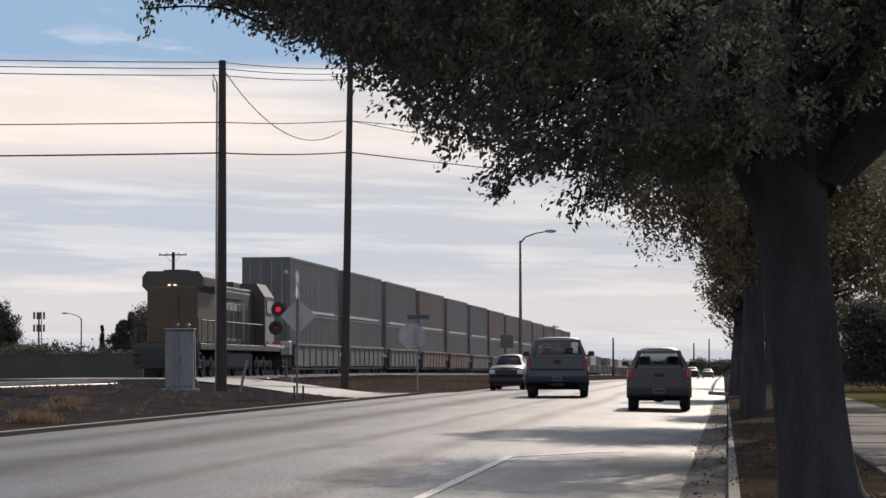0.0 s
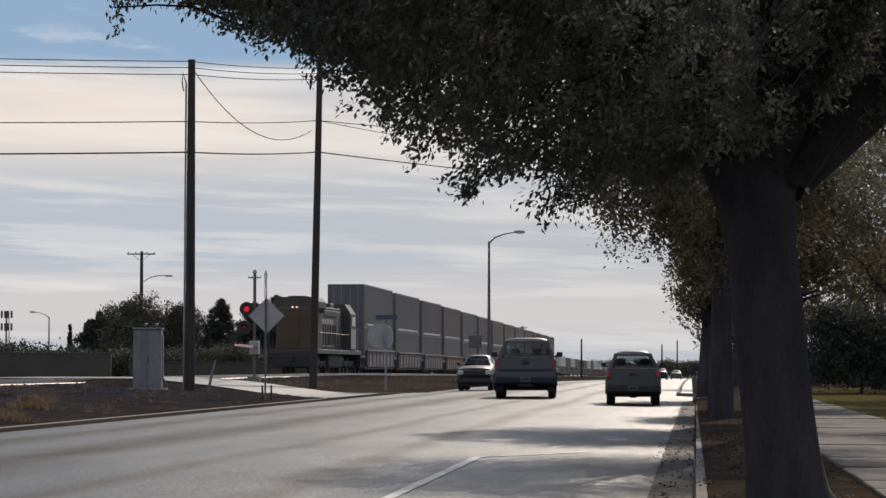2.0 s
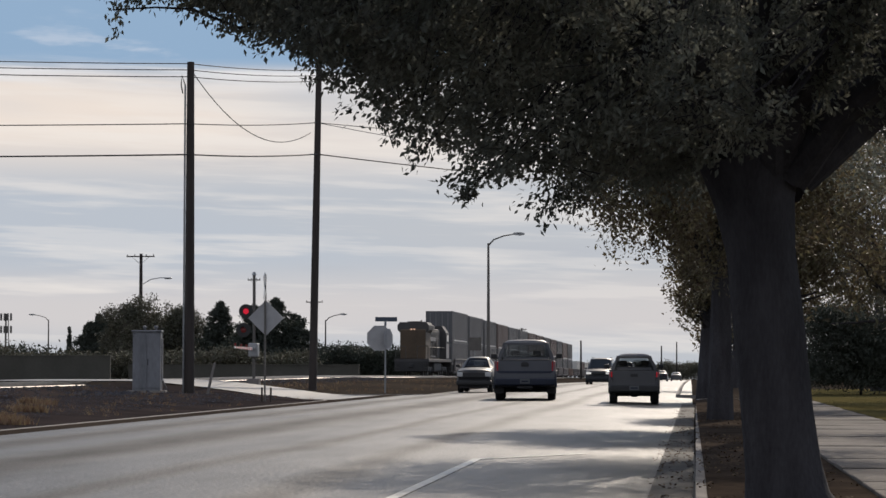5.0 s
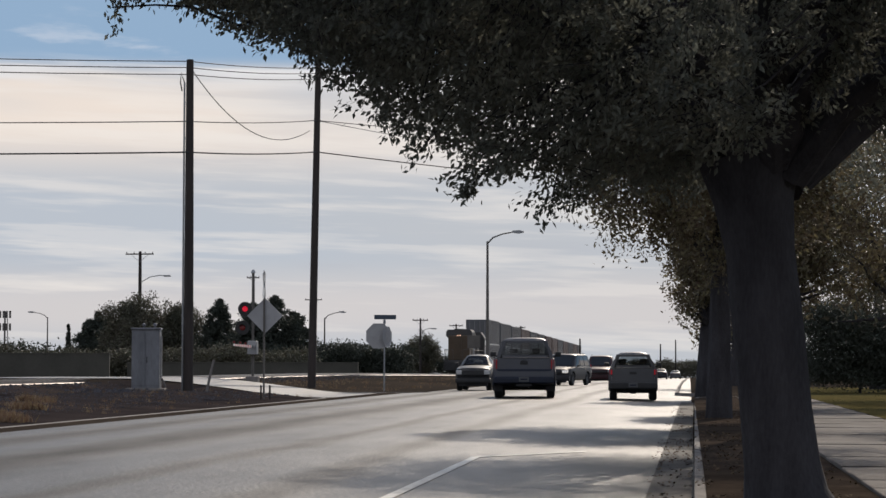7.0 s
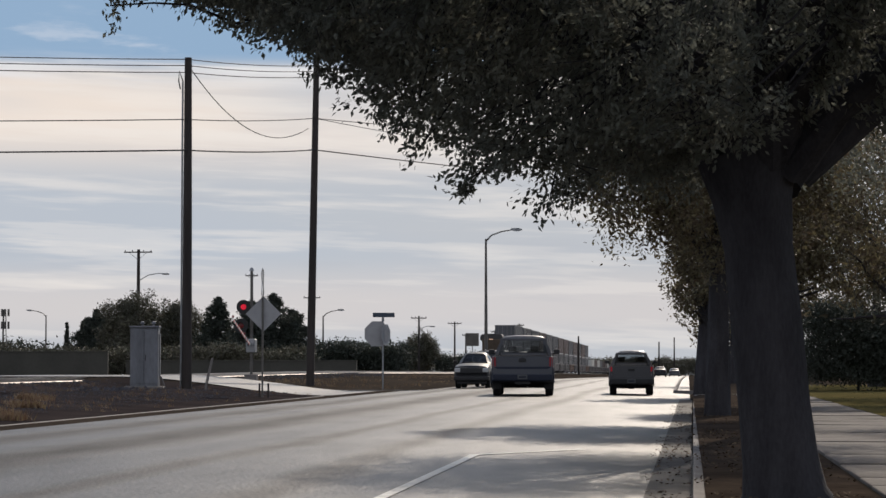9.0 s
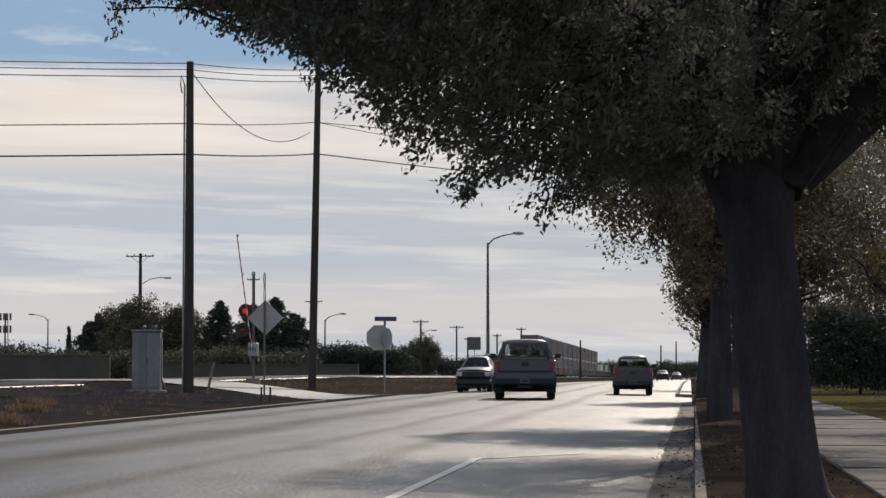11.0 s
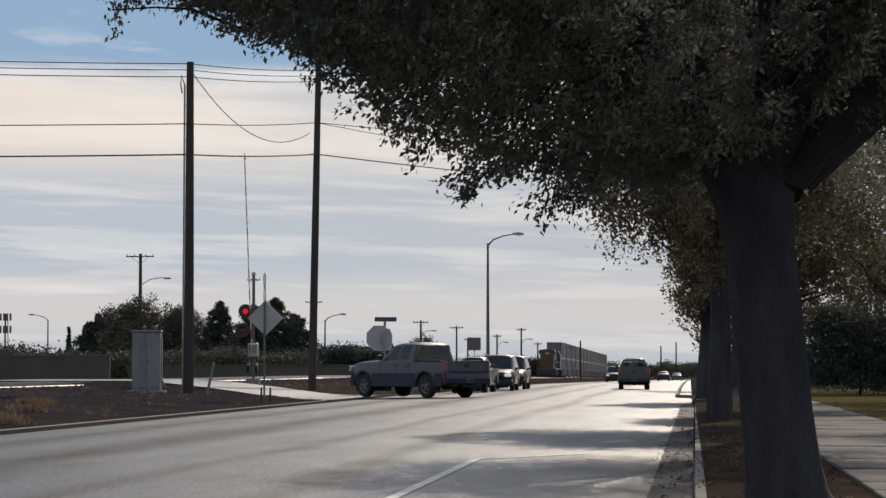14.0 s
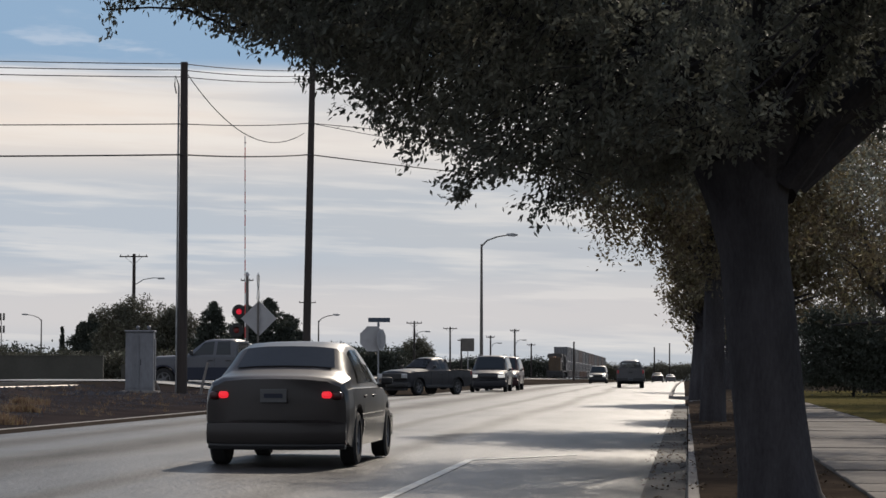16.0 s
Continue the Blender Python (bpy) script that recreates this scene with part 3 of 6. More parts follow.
stones("ballast_gravel", 9000, (-27, -20.8, 40, 175), 0.06, BALLAST, "loose dark grey ballast stones along the track", 4)
stones("track_side_rubble", 90, (-21.0, -19.0, 80, 84.5), 0.13, BALLAST, "heap of dark rubble beside the signal cabinet", 9)
stones("verge_gravel", 6000, (-20.8, -14.6, 40, 90), 0.045, BALLAST, "scattered stones on the dirt verge", 5)
scatter("dry_grass", 420, (-22, -13.6, 40, 88), 0.11, GRASS_DRY, "dry straw-coloured grass tufts on the verge", "grass", 6, 9)
for k, (bx, by) in enumerate(((-13.9, 48.5), (-14.7, 50.5), (-15.8, 57.0), (-17.2, 63.0))):
    scatter("dry_bush", 14, (bx - 0.35, bx + 0.35, by - 0.6, by + 0.6), 0.19, GRASS_DRY, "low straw-coloured dry bush on the verge", "grass", 70 + k, 46)
scatter("far_verge_grass", 600, (-21, -13.3, 106, 190), 0.14, GRASS_DRY, "dry grass between road and track", "grass", 7, 7)
scatter("lawn_grass", 9000, (3.95, 16, 20, 118), 0.07, GRASS_GREEN, "short yellowing lawn grass", "grass", 8, 4)


def fallen_leaves(n, area, seed):
    rnd = random.Random(seed)
    verts, faces = [], []
    for _ in range(n):
        x, y = area[0] + (area[1] - area[0]) * rnd.random() ** 0.8, rnd.uniform(area[2], area[3])
        if noise.noise(Vector((x * 1.2, y * 0.5, 1.5))) < -0.1:
            continue
        z = (road_z(x) if x < KR else 0.14 + 0.012) + 0.014
        a, q = rnd.uniform(0, 6.28), rnd.uniform(0.014, 0.034)
        c, d = math.cos(a) * q, math.sin(a) * q
        i = len(verts)
        verts += [(x - c, y - d, z), (x + d * 0.5, y - c * 0.5, z + 0.012), (x + c, y + d, z + rnd.uniform(0, 0.03)), (x - d * 0.5, y + c * 0.5, z + 0.01)]
        faces.append((i, i + 1, i + 2, i + 3))
    me = bpy.data.meshes.new("fallen_leaves")
    me.from_pydata(verts, [], faces)
    me.materials.append(LITTER)
    return tagged(new("fallen_leaves", me), "scattered dry fallen leaves along the kerb", "leaves", kind="stuff")


fallen_leaves(4200, (-0.5, 1.5, 16, 70), 12)


# ---- trees ----
def leaf_mesh(name, pts, size, mat, rnd, parent, droop=0.5, label="", along=None, wide=0.22):
    """Folded leaves at the given points, hanging somewhat."""
    n = len(pts)
    rs = np.random.RandomState(rnd)
    P = np.asarray(pts, float)
    d = rs.normal(size=(n, 3))
    d[:, 2] -= droop
    if along is not None:
        d = d * 0.55 + along
    d /= np.linalg.norm(d, axis=1)[:, None]
    s = np.cross(d, rs.normal(size=(n, 3)))
    s /= np.linalg.norm(s, axis=1)[:, None]
    up = np.cross(s, d)
    L = (size * rs.uniform(0.6, 1.3, n))[:, None]
    v = np.empty((n, 4, 3))
    v[:, 0] = P
    v[:, 1] = P + d * L * 0.45 + s * L * wide + up * L * 0.06
    v[:, 2] = P + d * L
    v[:, 3] = P + d * L * 0.45 - s * L * wide + up * L * 0.06
    idx = np.arange(n)[:, None] * 4
    faces = np.concatenate([idx + [0, 1, 2], idx + [0, 2, 3]], axis=0)
    me = bpy.data.meshes.new(name)
    me.from_pydata(v.reshape(-1, 3).tolist(), [], faces.tolist())
    me.materials.append(mat)
    ob = new(name, me)
    ob.parent = parent
    return tagged(ob, label)


def limb_path(a, b, rnd, sag=0.12, n=6):
    a, b = Vector(a), Vector(b)
    out = []
    for i in range(n + 1):
        k = i / n
        p = a.lerp(b, k)
        p.z += math.sin(k * math.pi) * sag * (b - a).length
        p += Vector((rnd.gauss(0, 1), rnd.gauss(0, 1), rnd.gauss(0, 1))) * 0.03 * (b - a).length * math.sin(k * math.pi)
        out.append(p)
    return out


def shade_tree(at, label, seed=1):
    """The large tree beside the kerb: thick forked trunk, spreading limbs, low hanging outer twigs."""
    rnd = random.Random(seed)
    rs = np.random.RandomState(seed)
    tree = thing("shade_tree", label, "tree", "street trees", at=at)
    bm = bmn()
    prof = [(0, 0.41), (0.12, 0.35), (0.35, 0.32), (0.8, 0.302), (1.5, 0.288), (2.1, 0.285), (2.5, 0.33), (2.85, 0.42)]
    pts = [(0.13 - 0.105 * z, 0, z - 0.05) for z, r in prof]
    tube(bm, pts, [r for z, r in prof], 18)
    for v in bm.verts:
        w = 1 + 0.09 * noise.noise(Vector((v.co.x * 4, v.co.y * 4, v.co.z * 0.8)))
        v.co.x *= w; v.co.y *= w
    part("trunk", bm, BARK, tree, smooth=True)
    limbs = []
    for k in range(11):
        a = 2 * math.pi * k / 11 + rnd.uniform(-0.2, 0.2)
        r = rnd.uniform(3.6, 5.6)
        end = (math.cos(a) * r, math.sin(a) * r, 3.3 + 0.42 * r + rnd.uniform(-0.2, 1.4))
        start = (math.cos(a) * 0.22, math.sin(a) * 0.22, 2.55 + rnd.uniform(0, 0.25))
        path = limb_path(start, end, rnd, 0.06, 7)
        limbs.append(path)
        bm = bmn()
        tube(bm, path, [0.17 - 0.15 * (i / 7) ** 0.8 for i in range(8)], 9)
        for j in range(2, 8):
            for _ in range(2):
                p = path[j]
                q = p + Vector((rnd.gauss(0, 0.8), rnd.gauss(0, 0.8), rnd.uniform(-0.7, 0.8)))
                tube(bm, limb_path(p, q, rnd, 0.05, 3), [0.04, 0.03, 0.02, 0.008], 5)
        part("limb", bm, BARK, tree, smooth=True)
    # leaf clumps inside a dome whose underside rises outwards
    clumps = []
    while len(clumps) < 7600:
        a, r = rs.uniform(0, 2 * math.pi), 5.9 * math.sqrt(rs.uniform(0, 1))
        x, y = r * math.cos(a), r * math.sin(a)
        w = noise.noise(Vector((x * 0.9, y * 0.9, 3.3))) * 0.3 + noise.noise(Vector((x * 2.6, y * 2.6, 9.3))) * 0.3
        low = float(np.interp(r, (0, 1.0, 1.9, 2.6, 2.9, 3.3, 4.0, 4.6, 5.2, 6.0), (2.9, 2.88, 2.86, 2.92, 3.12, 3.45, 3.92, 4.25, 4.6, 5.1)))
        if x > 0:
            low = max(low, 2.85 + 0.33 * r)
        else:
            # drooping outer boughs
            for bx, by, wide, depth in ((-2.62, 0.1, 0.28, 0.45), (-1.75, 0.5, 0.4, 0.35), (-1.9, -1.2, 0.5, 0.3), (-3.2, 0.6, 0.3, 0.25)):
                low -= depth * math.exp(-((x - bx) ** 2 + (y - by) ** 2) / wide ** 2)
        low += w * (0.25 + 0.1 * r)
        top = 8.2 - 0.09 * r * r
        z = low + (top - low) * rs.uniform(0, 1) ** 2.1
        clumps.append((x, y, z))
    C = np.array(clumps)
    # a low outer branch with sparse leaves
    low_branch = limb_path((-2.4, 0.1, 3.95), (-5.55, 0.2, 4.15), rnd, 0.012, 9)
    bm = bmn()
    tube(bm, low_branch, [0.03 - 0.0026 * i for i in range(10)], 6)
    part("limb", bm, BARK, tree, smooth=True)
    extra = [low_branch[i] + Vector((rnd.gauss(0, 0.22), rnd.gauss(0, 0.3), rnd.uniform(0.02, 0.25))) for i in range(4, 10) for _ in range(3)]
    # a fuller middle over the road
    for _ in range(480):
        x = rnd.uniform(-3.6, -1.0)
        extra.append(Vector((x, rnd.uniform(-2.6, 2.4), rnd.uniform(3.4 + 0.35 * max(0.0, -2.6 - x), 4.6))))
    C = np.concatenate([C, np.array([tuple(p) for p in extra])])
    # every clump is a short hanging twig with leaves along it
    per = 52
    n = len(C)
    flat = C * [1, 1, 0]
    flat /= np.linalg.norm(flat, axis=1)[:, None] + 1e-6
    way = flat * 0.55 + rs.normal(size=(n, 3)) * 0.5 + [0, 0, -0.45]
    way /= np.linalg.norm(way, axis=1)[:, None]
    t = rs.uniform(-0.5, 1.0, (n, per, 1))
    pts = C[:, None] + way[:, None] * t * 0.2 + rs.normal(size=(n, per, 3)) * [0.05, 0.05, 0.045]
    leaf_mesh("crown", pts.reshape(-1, 3), 0.062, LEAF, seed + 5, tree, 0.5, "dense dark green leaves with some yellowing", np.repeat(way, per, axis=0) * 0.6, 0.23)
    a0, b0 = C - way * 0.25, C + way * 0.22
    side = np.cross(way, [0.3, 0.2, 1.0])
    side *= 0.006 / (np.linalg.norm(side, axis=1)[:, None] + 1e-6)
    up_ = np.cross(side, way)
    tv = np.stack([a0 + side, a0 - side * 0.5 + up_ * 0.8, a0 - side * 0.5 - up_ * 0.8, b0], axis=1).reshape(-1, 3)
    ti = np.arange(n)[:, None] * 4
    me = bpy.data.meshes.new("fine_twig")
    me.from_pydata(tv.tolist(), [], np.concatenate([ti + [0, 1, 3], ti + [1, 2, 3], ti + [2, 0, 3]]).tolist())
    me.materials.append(BARK)
    ft = new("fine_twig", me)
    ft.parent = tree
    tagged(ft, kind="stuff")
    bm = bmn()
    for c in C[::6]:
        near = min((p for path in limbs for p in path[2:]), key=lambda p: (p - Vector(c)).length)
        if (near - Vector(c)).length < 2.2:
            tube(bm, limb_path(near, c, rnd, -0.03, 3), [0.02, 0.014, 0.009, 0.005], 4)
    part("twig", bm, BARK, tree, kind="stuff")
    return tree


def round_tree(name, at, height, radius, trunk_h, mat, label, seed, leaf=0.16, n=260, per=26, trunk_r=0.22, squash=1.0, group="street trees", open_=0.0, spread=0.1):
    rnd = random.Random(seed)
    rs = np.random.RandomState(seed)
    at, height = (at[0], at[1], at[2] + dip(at[1])), height - dip(at[1])
    tree = thing(name, label, "tree", group, at=at)
    bm = bmn()
    tube(bm, [(0, 0, -0.1), (0.02, 0, trunk_h * 0.5), (0.05, 0.03, trunk_h), (0.05, 0, height * 0.7)], [trunk_r * 1.25, trunk_r, trunk_r * 0.85, trunk_r * 0.3], 10)
    centre = Vector((0, 0, (height + trunk_h) / 2))
    for k in range(9):
        a, r = rnd.uniform(0, 6.28), radius * rnd.uniform(0.5, 0.85)
        end = (math.cos(a) * r, math.sin(a) * r, rnd.uniform(trunk_h + 0.3, height * 0.85))
        tube(bm, limb_path((0.03, 0, trunk_h * rnd.uniform(0.85, 1.2)), end, rnd, 0.05, 4), [trunk_r * 0.5, trunk_r * 0.4, trunk_r * 0.28, trunk_r * 0.16, 0.02], 6)
    part("trunk", bm, BARK, tree, smooth=True)
    C = []
    hz = (height - trunk_h) / 2 * squash
    lobes = [(rs.normal(size=3) * [radius * 0.5, radius * 0.5, hz * 0.5]) for _ in range(7)]
    while len(C) < n:
        u = rs.normal(size=3)
        u /= np.linalg.norm(u)
        rr = rs.uniform(0.25, 1.0) ** 0.6
        w = 1 + 0.38 * noise.noise(Vector(u * 2.1 + [seed, 0, 0])) + 0.2 * noise.noise(Vector(u * 5 + [0, seed, 0]))
        p = u * rr * w * [radius, radius, hz]
        if noise.noise(Vector(p * (1.6 / radius) + [0, 0, seed])) < -0.12 - 0.3 * (1 - open_):
            continue
        C.append(p + np.array(centre))
    C = np.array(C)
    sp = radius * spread
    pts = np.repeat(C, per, axis=0) + rs.normal(size=(len(C) * per, 3)) * sp
    leaf_mesh("crown", pts, leaf, mat, seed + 3, tree, 0.4)
    return tree


def conifer(name, at, height, radius, mat, label, seed, leaf=0.3, n=150, per=22, base=0.08, columnar=False, group="far trees"):
    rs = np.random.RandomState(seed)
    at, height = (at[0], at[1], at[2] + dip(at[1])), height - dip(at[1])
    tree = thing(name, label, "tree", group, at=at)
    bm = bmn()
    tube(bm, [(0, 0, -0.2), (0, 0, height * 0.5), (0, 0, height * 0.97)], [radius * 0.09 + 0.08, radius * 0.06, 0.03], 8)
    part("trunk", bm, BARK, tree, smooth=True)
    C = []
    for _ in range(n):
        k = rs.uniform(base, 1.0)
        a = rs.uniform(0, 6.283)
        prof = (1 - k) ** (0.55 if columnar else 0.62) * min(1, (k + 0.2) * 3)
        r = radius * prof * (0.72 + 0.85 * noise.noise(Vector((math.cos(a) * 2, math.sin(a) * 2, k * 7 + seed)))) * rs.uniform(0.4, 1.1)
        C.append((r * math.cos(a), r * math.sin(a), k * height))
    C = np.array(C)
    taper = np.repeat(0.12 + 0.88 * (1 - C[:, 2:] / height), per, axis=0)
    pts = np.repeat(C, per, axis=0) + rs.normal(size=(n * per, 3)) * [radius * 0.14, radius * 0.14, height * 0.022] * taper ** [1.0, 1.0, 0.3]
    leaf_mesh("crown", pts, leaf, mat, seed + 3, tree, 0.2)
    return tree


shade_tree((0.66, 20.0, 0.14), "large dark-trunked shade tree with low spreading green crown", 11)


# ---- poles, wires and signs ----
def wood_pole(name, at, height, r, label, arms=(), lean=0.0, group="utility poles", conduit=False, lamp=None):
    fall = -dip(at[1])
    at, height, arms = (at[0], at[1], at[2] - fall), height + fall, [(z + fall, w) for z, w in arms]
    lamp = lamp and (lamp[0] + fall, lamp[1])
    ob = thing(name, label, "utility pole", group, at=at)
    bm = bmn()
    tube(bm, [(lean * z / height, 0, z) for z in (-0.3, height * 0.5, height)], [r * 1.15, r, r * 0.8], 14)
    part("pole", bm, WOOD_POLE, ob, smooth=True)
    for z, w in arms:
        bm = bmn()
        box(bm, lean * z / height, -r - 0.05, z, w, 0.1, 0.13, 0.01)
        part("crossarm", bm, WOOD_POLE, ob)
        for s in (-1, 1):
            bm = bmn()
            rod(bm, (s * w * 0.30, -r - 0.05, z - 0.05), (0, -r, z - 0.05 - w * 0.26), 0.022, seg=6)
            part("brace", bm, STEEL_POLE, ob)
            for k in (0.46, 0.2):
                bm = bmn()
                lathe(bm, [(0.02, 0), (0.055, 0.05), (0.035, 0.09), (0.05, 0.13), (0.02, 0.18)], 8, Matrix.Translation((s * w * k, -r - 0.05, z + 0.06)))
                part("insulator", bm, BLACK, ob)
    if conduit:
        bm = bmn()
        rod(bm, (-r - 0.05, -0.02, 0), (-r - 0.03, -0.02, height * 0.93), 0.035, seg=8)
        for k in range(1, 9):
            box(bm, -r * 0.6, -0.05, height * k / 9.2, r * 1.3, 0.06, 0.04)
        part("conduit", bm, STEEL_POLE, ob)
        bm = bmn()
        tube(bm, [(-r - 0.03, -0.02, height * 0.93), (-r - 0.16, -0.02, height * 0.96), (-r - 0.18, -0.02, height * 0.93), (-r - 0.12, -0.02, height * 0.905)], 0.025, 6)
        part("cable_loop", bm, WIRE, ob)
    if lamp:
        z, out = lamp
        bm = bmn()
        tube(bm, [(r, 0, z), (out * 0.4, 0, z + 0.5), (out * 0.8, 0, z + 0.68), (out, 0, z + 0.66)], 0.045, 8)
        part("lamp_arm", bm, STEEL_POLE, ob, smooth=True)
        bm = bmn()
        box(bm, out + 0.3, 0, z + 0.62, 0.75, 0.32, 0.18, 0.07)
        part("lamp_head", bm, STEEL_POLE, ob)
    return ob


P1, P2 = Vector((-18.05, 86.6, 0.28)), Vector((-16.6, 106.2, 0.3))
wood_pole("utility_pole", P1, 12.05, 0.165, "tall dark wooden utility pole with a conduit beside the crossing", conduit=True)
wood_pole("utility_pole", P2, 14.4, 0.16, "tall dark wooden utility pole beyond the side road", lean=0.25)


def sagging(name, a, b, sag, r, label, n=14):
    a, b = Vector(a), Vector(b)
    pts = [a.lerp(b, i / n) - Vector((0, 0, sag * 4 * (i / n) * (1 - i / n))) for i in range(n + 1)]
    bm = bmn()
    tube(bm, pts, r, 5)
    return tagged(part(name, bm, WIRE, smooth=True), label, "cable", "overhead lines")


# ---- street lights ----
def street_light(at, height, arm, label, group="street lights", r=0.09):
    fall = -dip(at[1])
    at, height = (at[0], at[1], at[2] - fall), height + fall
    ob = thing("street_lamp", label, "street lamp", group, at=at)
    bm = bmn()
    tube(bm, [(0, 0, -0.05), (0, 0, height * 0.5), (0, 0, height)], [r * 1.5, r * 1.15, r * 0.8], 12)
    part("pole", bm, DARK_POLE, ob, smooth=True)
    bm = bmn()
    box(bm, 0, 0, 0.06, r * 5, r * 5, 0.12, 0.02)
    part("base", bm, CONCRETE, ob)
    bm = bmn()
    tube(bm, [(0, 0, height - 0.15), (arm * 0.18, 0, height + 0.25), (arm * 0.5, 0, height + 0.5), (arm * 0.85, 0, height + 0.62)], [r * 0.7, r * 0.55, r * 0.5, r * 0.45], 8)
    part("arm", bm, DARK_POLE, ob, smooth=True)
    bm = bmn()
    prism(bm, [(-0.38, 0.02), (-0.3, 0.1), (0.15, 0.12), (0.42, 0.05), (0.4, -0.04), (0.1, -0.1), (-0.25, -0.06)], 0.3, Matrix.Translation((arm * 0.98, 0, height + 0.62)))
    part("lamp_head", bm, STEEL_POLE, ob)
    return ob


street_light((-13.7, 165, 0.12), 9.55, 2.1, "tall dark street lamp with a single curved arm")


def signal_cabinet(at):
    ob = thing("signal_cabinet", "silver metal railway signal cabinet on a concrete pad", "cabinet", at=at, rz=8)
    bm = bmn(); box(bm, 0, 0, 0.06, 1.4, 1.25, 0.24, 0.02); part("pad", bm, CONCRETE, ob)
    bm = bmn(); box(bm, 0, 0, 1.22, 1.0, 0.9, 2.1, 0.02); part("body", bm, CABINET, ob)
    bm = bmn(); box(bm, 0, 0, 2.31, 1.08, 1.0, 0.07, 0.02); part("roof", bm, CABINET, ob)
    for s in (-0.27, 0.27):
        bm = bmn(); box(bm, s * 0.93, -0.462, 1.22, 0.46, 0.025, 1.9, 0.008); part("door", bm, CABINET, ob)
    bm = bmn(); box(bm, 0.05, -0.485, 1.2, 0.03, 0.03, 0.22, 0.005); part("handle", bm, BLACK, ob)
    bm = bmn(); box(bm, 0.515, 0.1, 1.3, 0.05, 0.35, 1.5, 0.01); part("side_vent", bm, CABINET, ob)
    for s in (-0.1, 0.3):
        bm = bmn()
        rod(bm, (s, 0, 2.33), (s, 0, 2.42), 0.03, seg=8)
        lathe(bm, [(0.04, 0), (0.07, 0.02), (0.07, 0.09), (0.02, 0.12)], 10, Matrix.Translation((s, 0, 2.4)))
        part("roof_lamp", bm, CABINET, ob)


signal_cabinet((-19.45, 86.0, 0.22))
# leaning stub posts beside the pole
for x, y, h, lean, r in ((-17.35, 86.4, 1.15, 0.28, 0.05), (-18.75, 86.3, 0.45, -0.22, 0.05)):
    bm = bmn()
    tube(bm, [(x, y, ground_z(x, y) - 0.1), (x + lean * 0.5, y, ground_z(x, y) + h * 0.5), (x + lean, y, ground_z(x, y) + h)], [r, r, r * 0.9], 8)
    tagged(part("marker_post", bm, CONCRETE, smooth=True), "short leaning weathered marker post", "post", "marker posts")


def crossbuck_sign(at):
    ob = thing("railway_warning_sign", "bare metal back of a diamond warning sign on a steel post", "sign", at=at)
    bm = bmn(); box(bm, 0, 0, 2.05, 0.06, 0.05, 4.3, 0.008); part("post", bm, DARK_POLE, ob)
    bm = bmn()
    prism(bm, [(0, -0.6), (0.6, 0), (0, 0.6), (-0.6, 0)], 0.012, Matrix.Translation((0.02, 0.05, 2.72)))
    part("diamond_plate", bm, SIGN_BACK, ob)
    for s in (-1, 1):
        bm = bmn()
        box(bm, 0, 0, 0, 0.018, 0.22, 1.2, 0.004, Matrix.Translation((0.0, 0.0, 3.75)) @ pose(0, 0, 0, s * 45, s * 6, 0))
        part("crossbuck_board", bm, SIGN_WHITE, ob)
    for s in (-0.1, 0.2):
        bm = bmn(); box(bm, s, 0.02, 0.15, 0.06, 0.05, 0.5, 0.008); part("stub_post", bm, WOOD_POLE, ob)


crossbuck_sign((-14.15, 80.2, 0.16))


def stop_sign(at):
    ob = thing("stop_sign", "metal back of an octagonal stop sign with street name blades", "sign", at=at, rz=14)
    bm = bmn(); box(bm, 0.22, 0.04, 1.56, 0.07, 0.05, 3.3, 0.008); part("post", bm, STEEL_POLE, ob)
    bm = bmn()
    prism(bm, [(0.6 * math.cos(radians(22.5 + 45 * k)), 0.6 * math.sin(radians(22.5 + 45 * k))) for k in range(8)], 0.012, Matrix.Translation((-0.05, 0, 2.37)))
    part("octagon_plate", bm, SIGN_BACK, ob)
    bm = bmn()
    prism(bm, [(0.5 * math.cos(radians(22.5 + 45 * k)), 0.5 * math.sin(radians(22.5 + 45 * k))) for k in range(8)], 0.012, Matrix.Translation((0.36, 0.12, 2.33)) @ pose(0, 0, 0, 0, 0, 58))
    part("octagon_plate", bm, SIGN_BACK, ob)
    bm = bmn(); box(bm, 0.25, 0.0, 3.21, 0.98, 0.02, 0.2, 0.006); part("name_blade", bm, SIGN_BLUE, ob)
    bm = bmn(); box(bm, 0.22, 0.04, 3.0, 0.02, 0.75, 0.18, 0.006); part("name_blade", bm, SIGN_BLUE, ob)


stop_sign((-13.75, 107.5, 0.16))


def square_sign(at, size, h):
    ob = thing("square_sign", "grey back of a square road sign on a thin post", "sign", at=at)
    bm = bmn(); box(bm, 0, 0.03, h / 2, 0.06, 0.04, h, 0.006); part("post", bm, STEEL_POLE, ob)
    bm = bmn(); box(bm, 0, 0, h - size / 2, size, 0.015, size, 0.006); part("plate", bm, DARK_POLE, ob)


square_sign((-13.3, 150, 0.12), 0.8, 2.95)


# ---- crossing signal with its gate ----
GATE = Vector((-19.45, 107.4, 0.45))


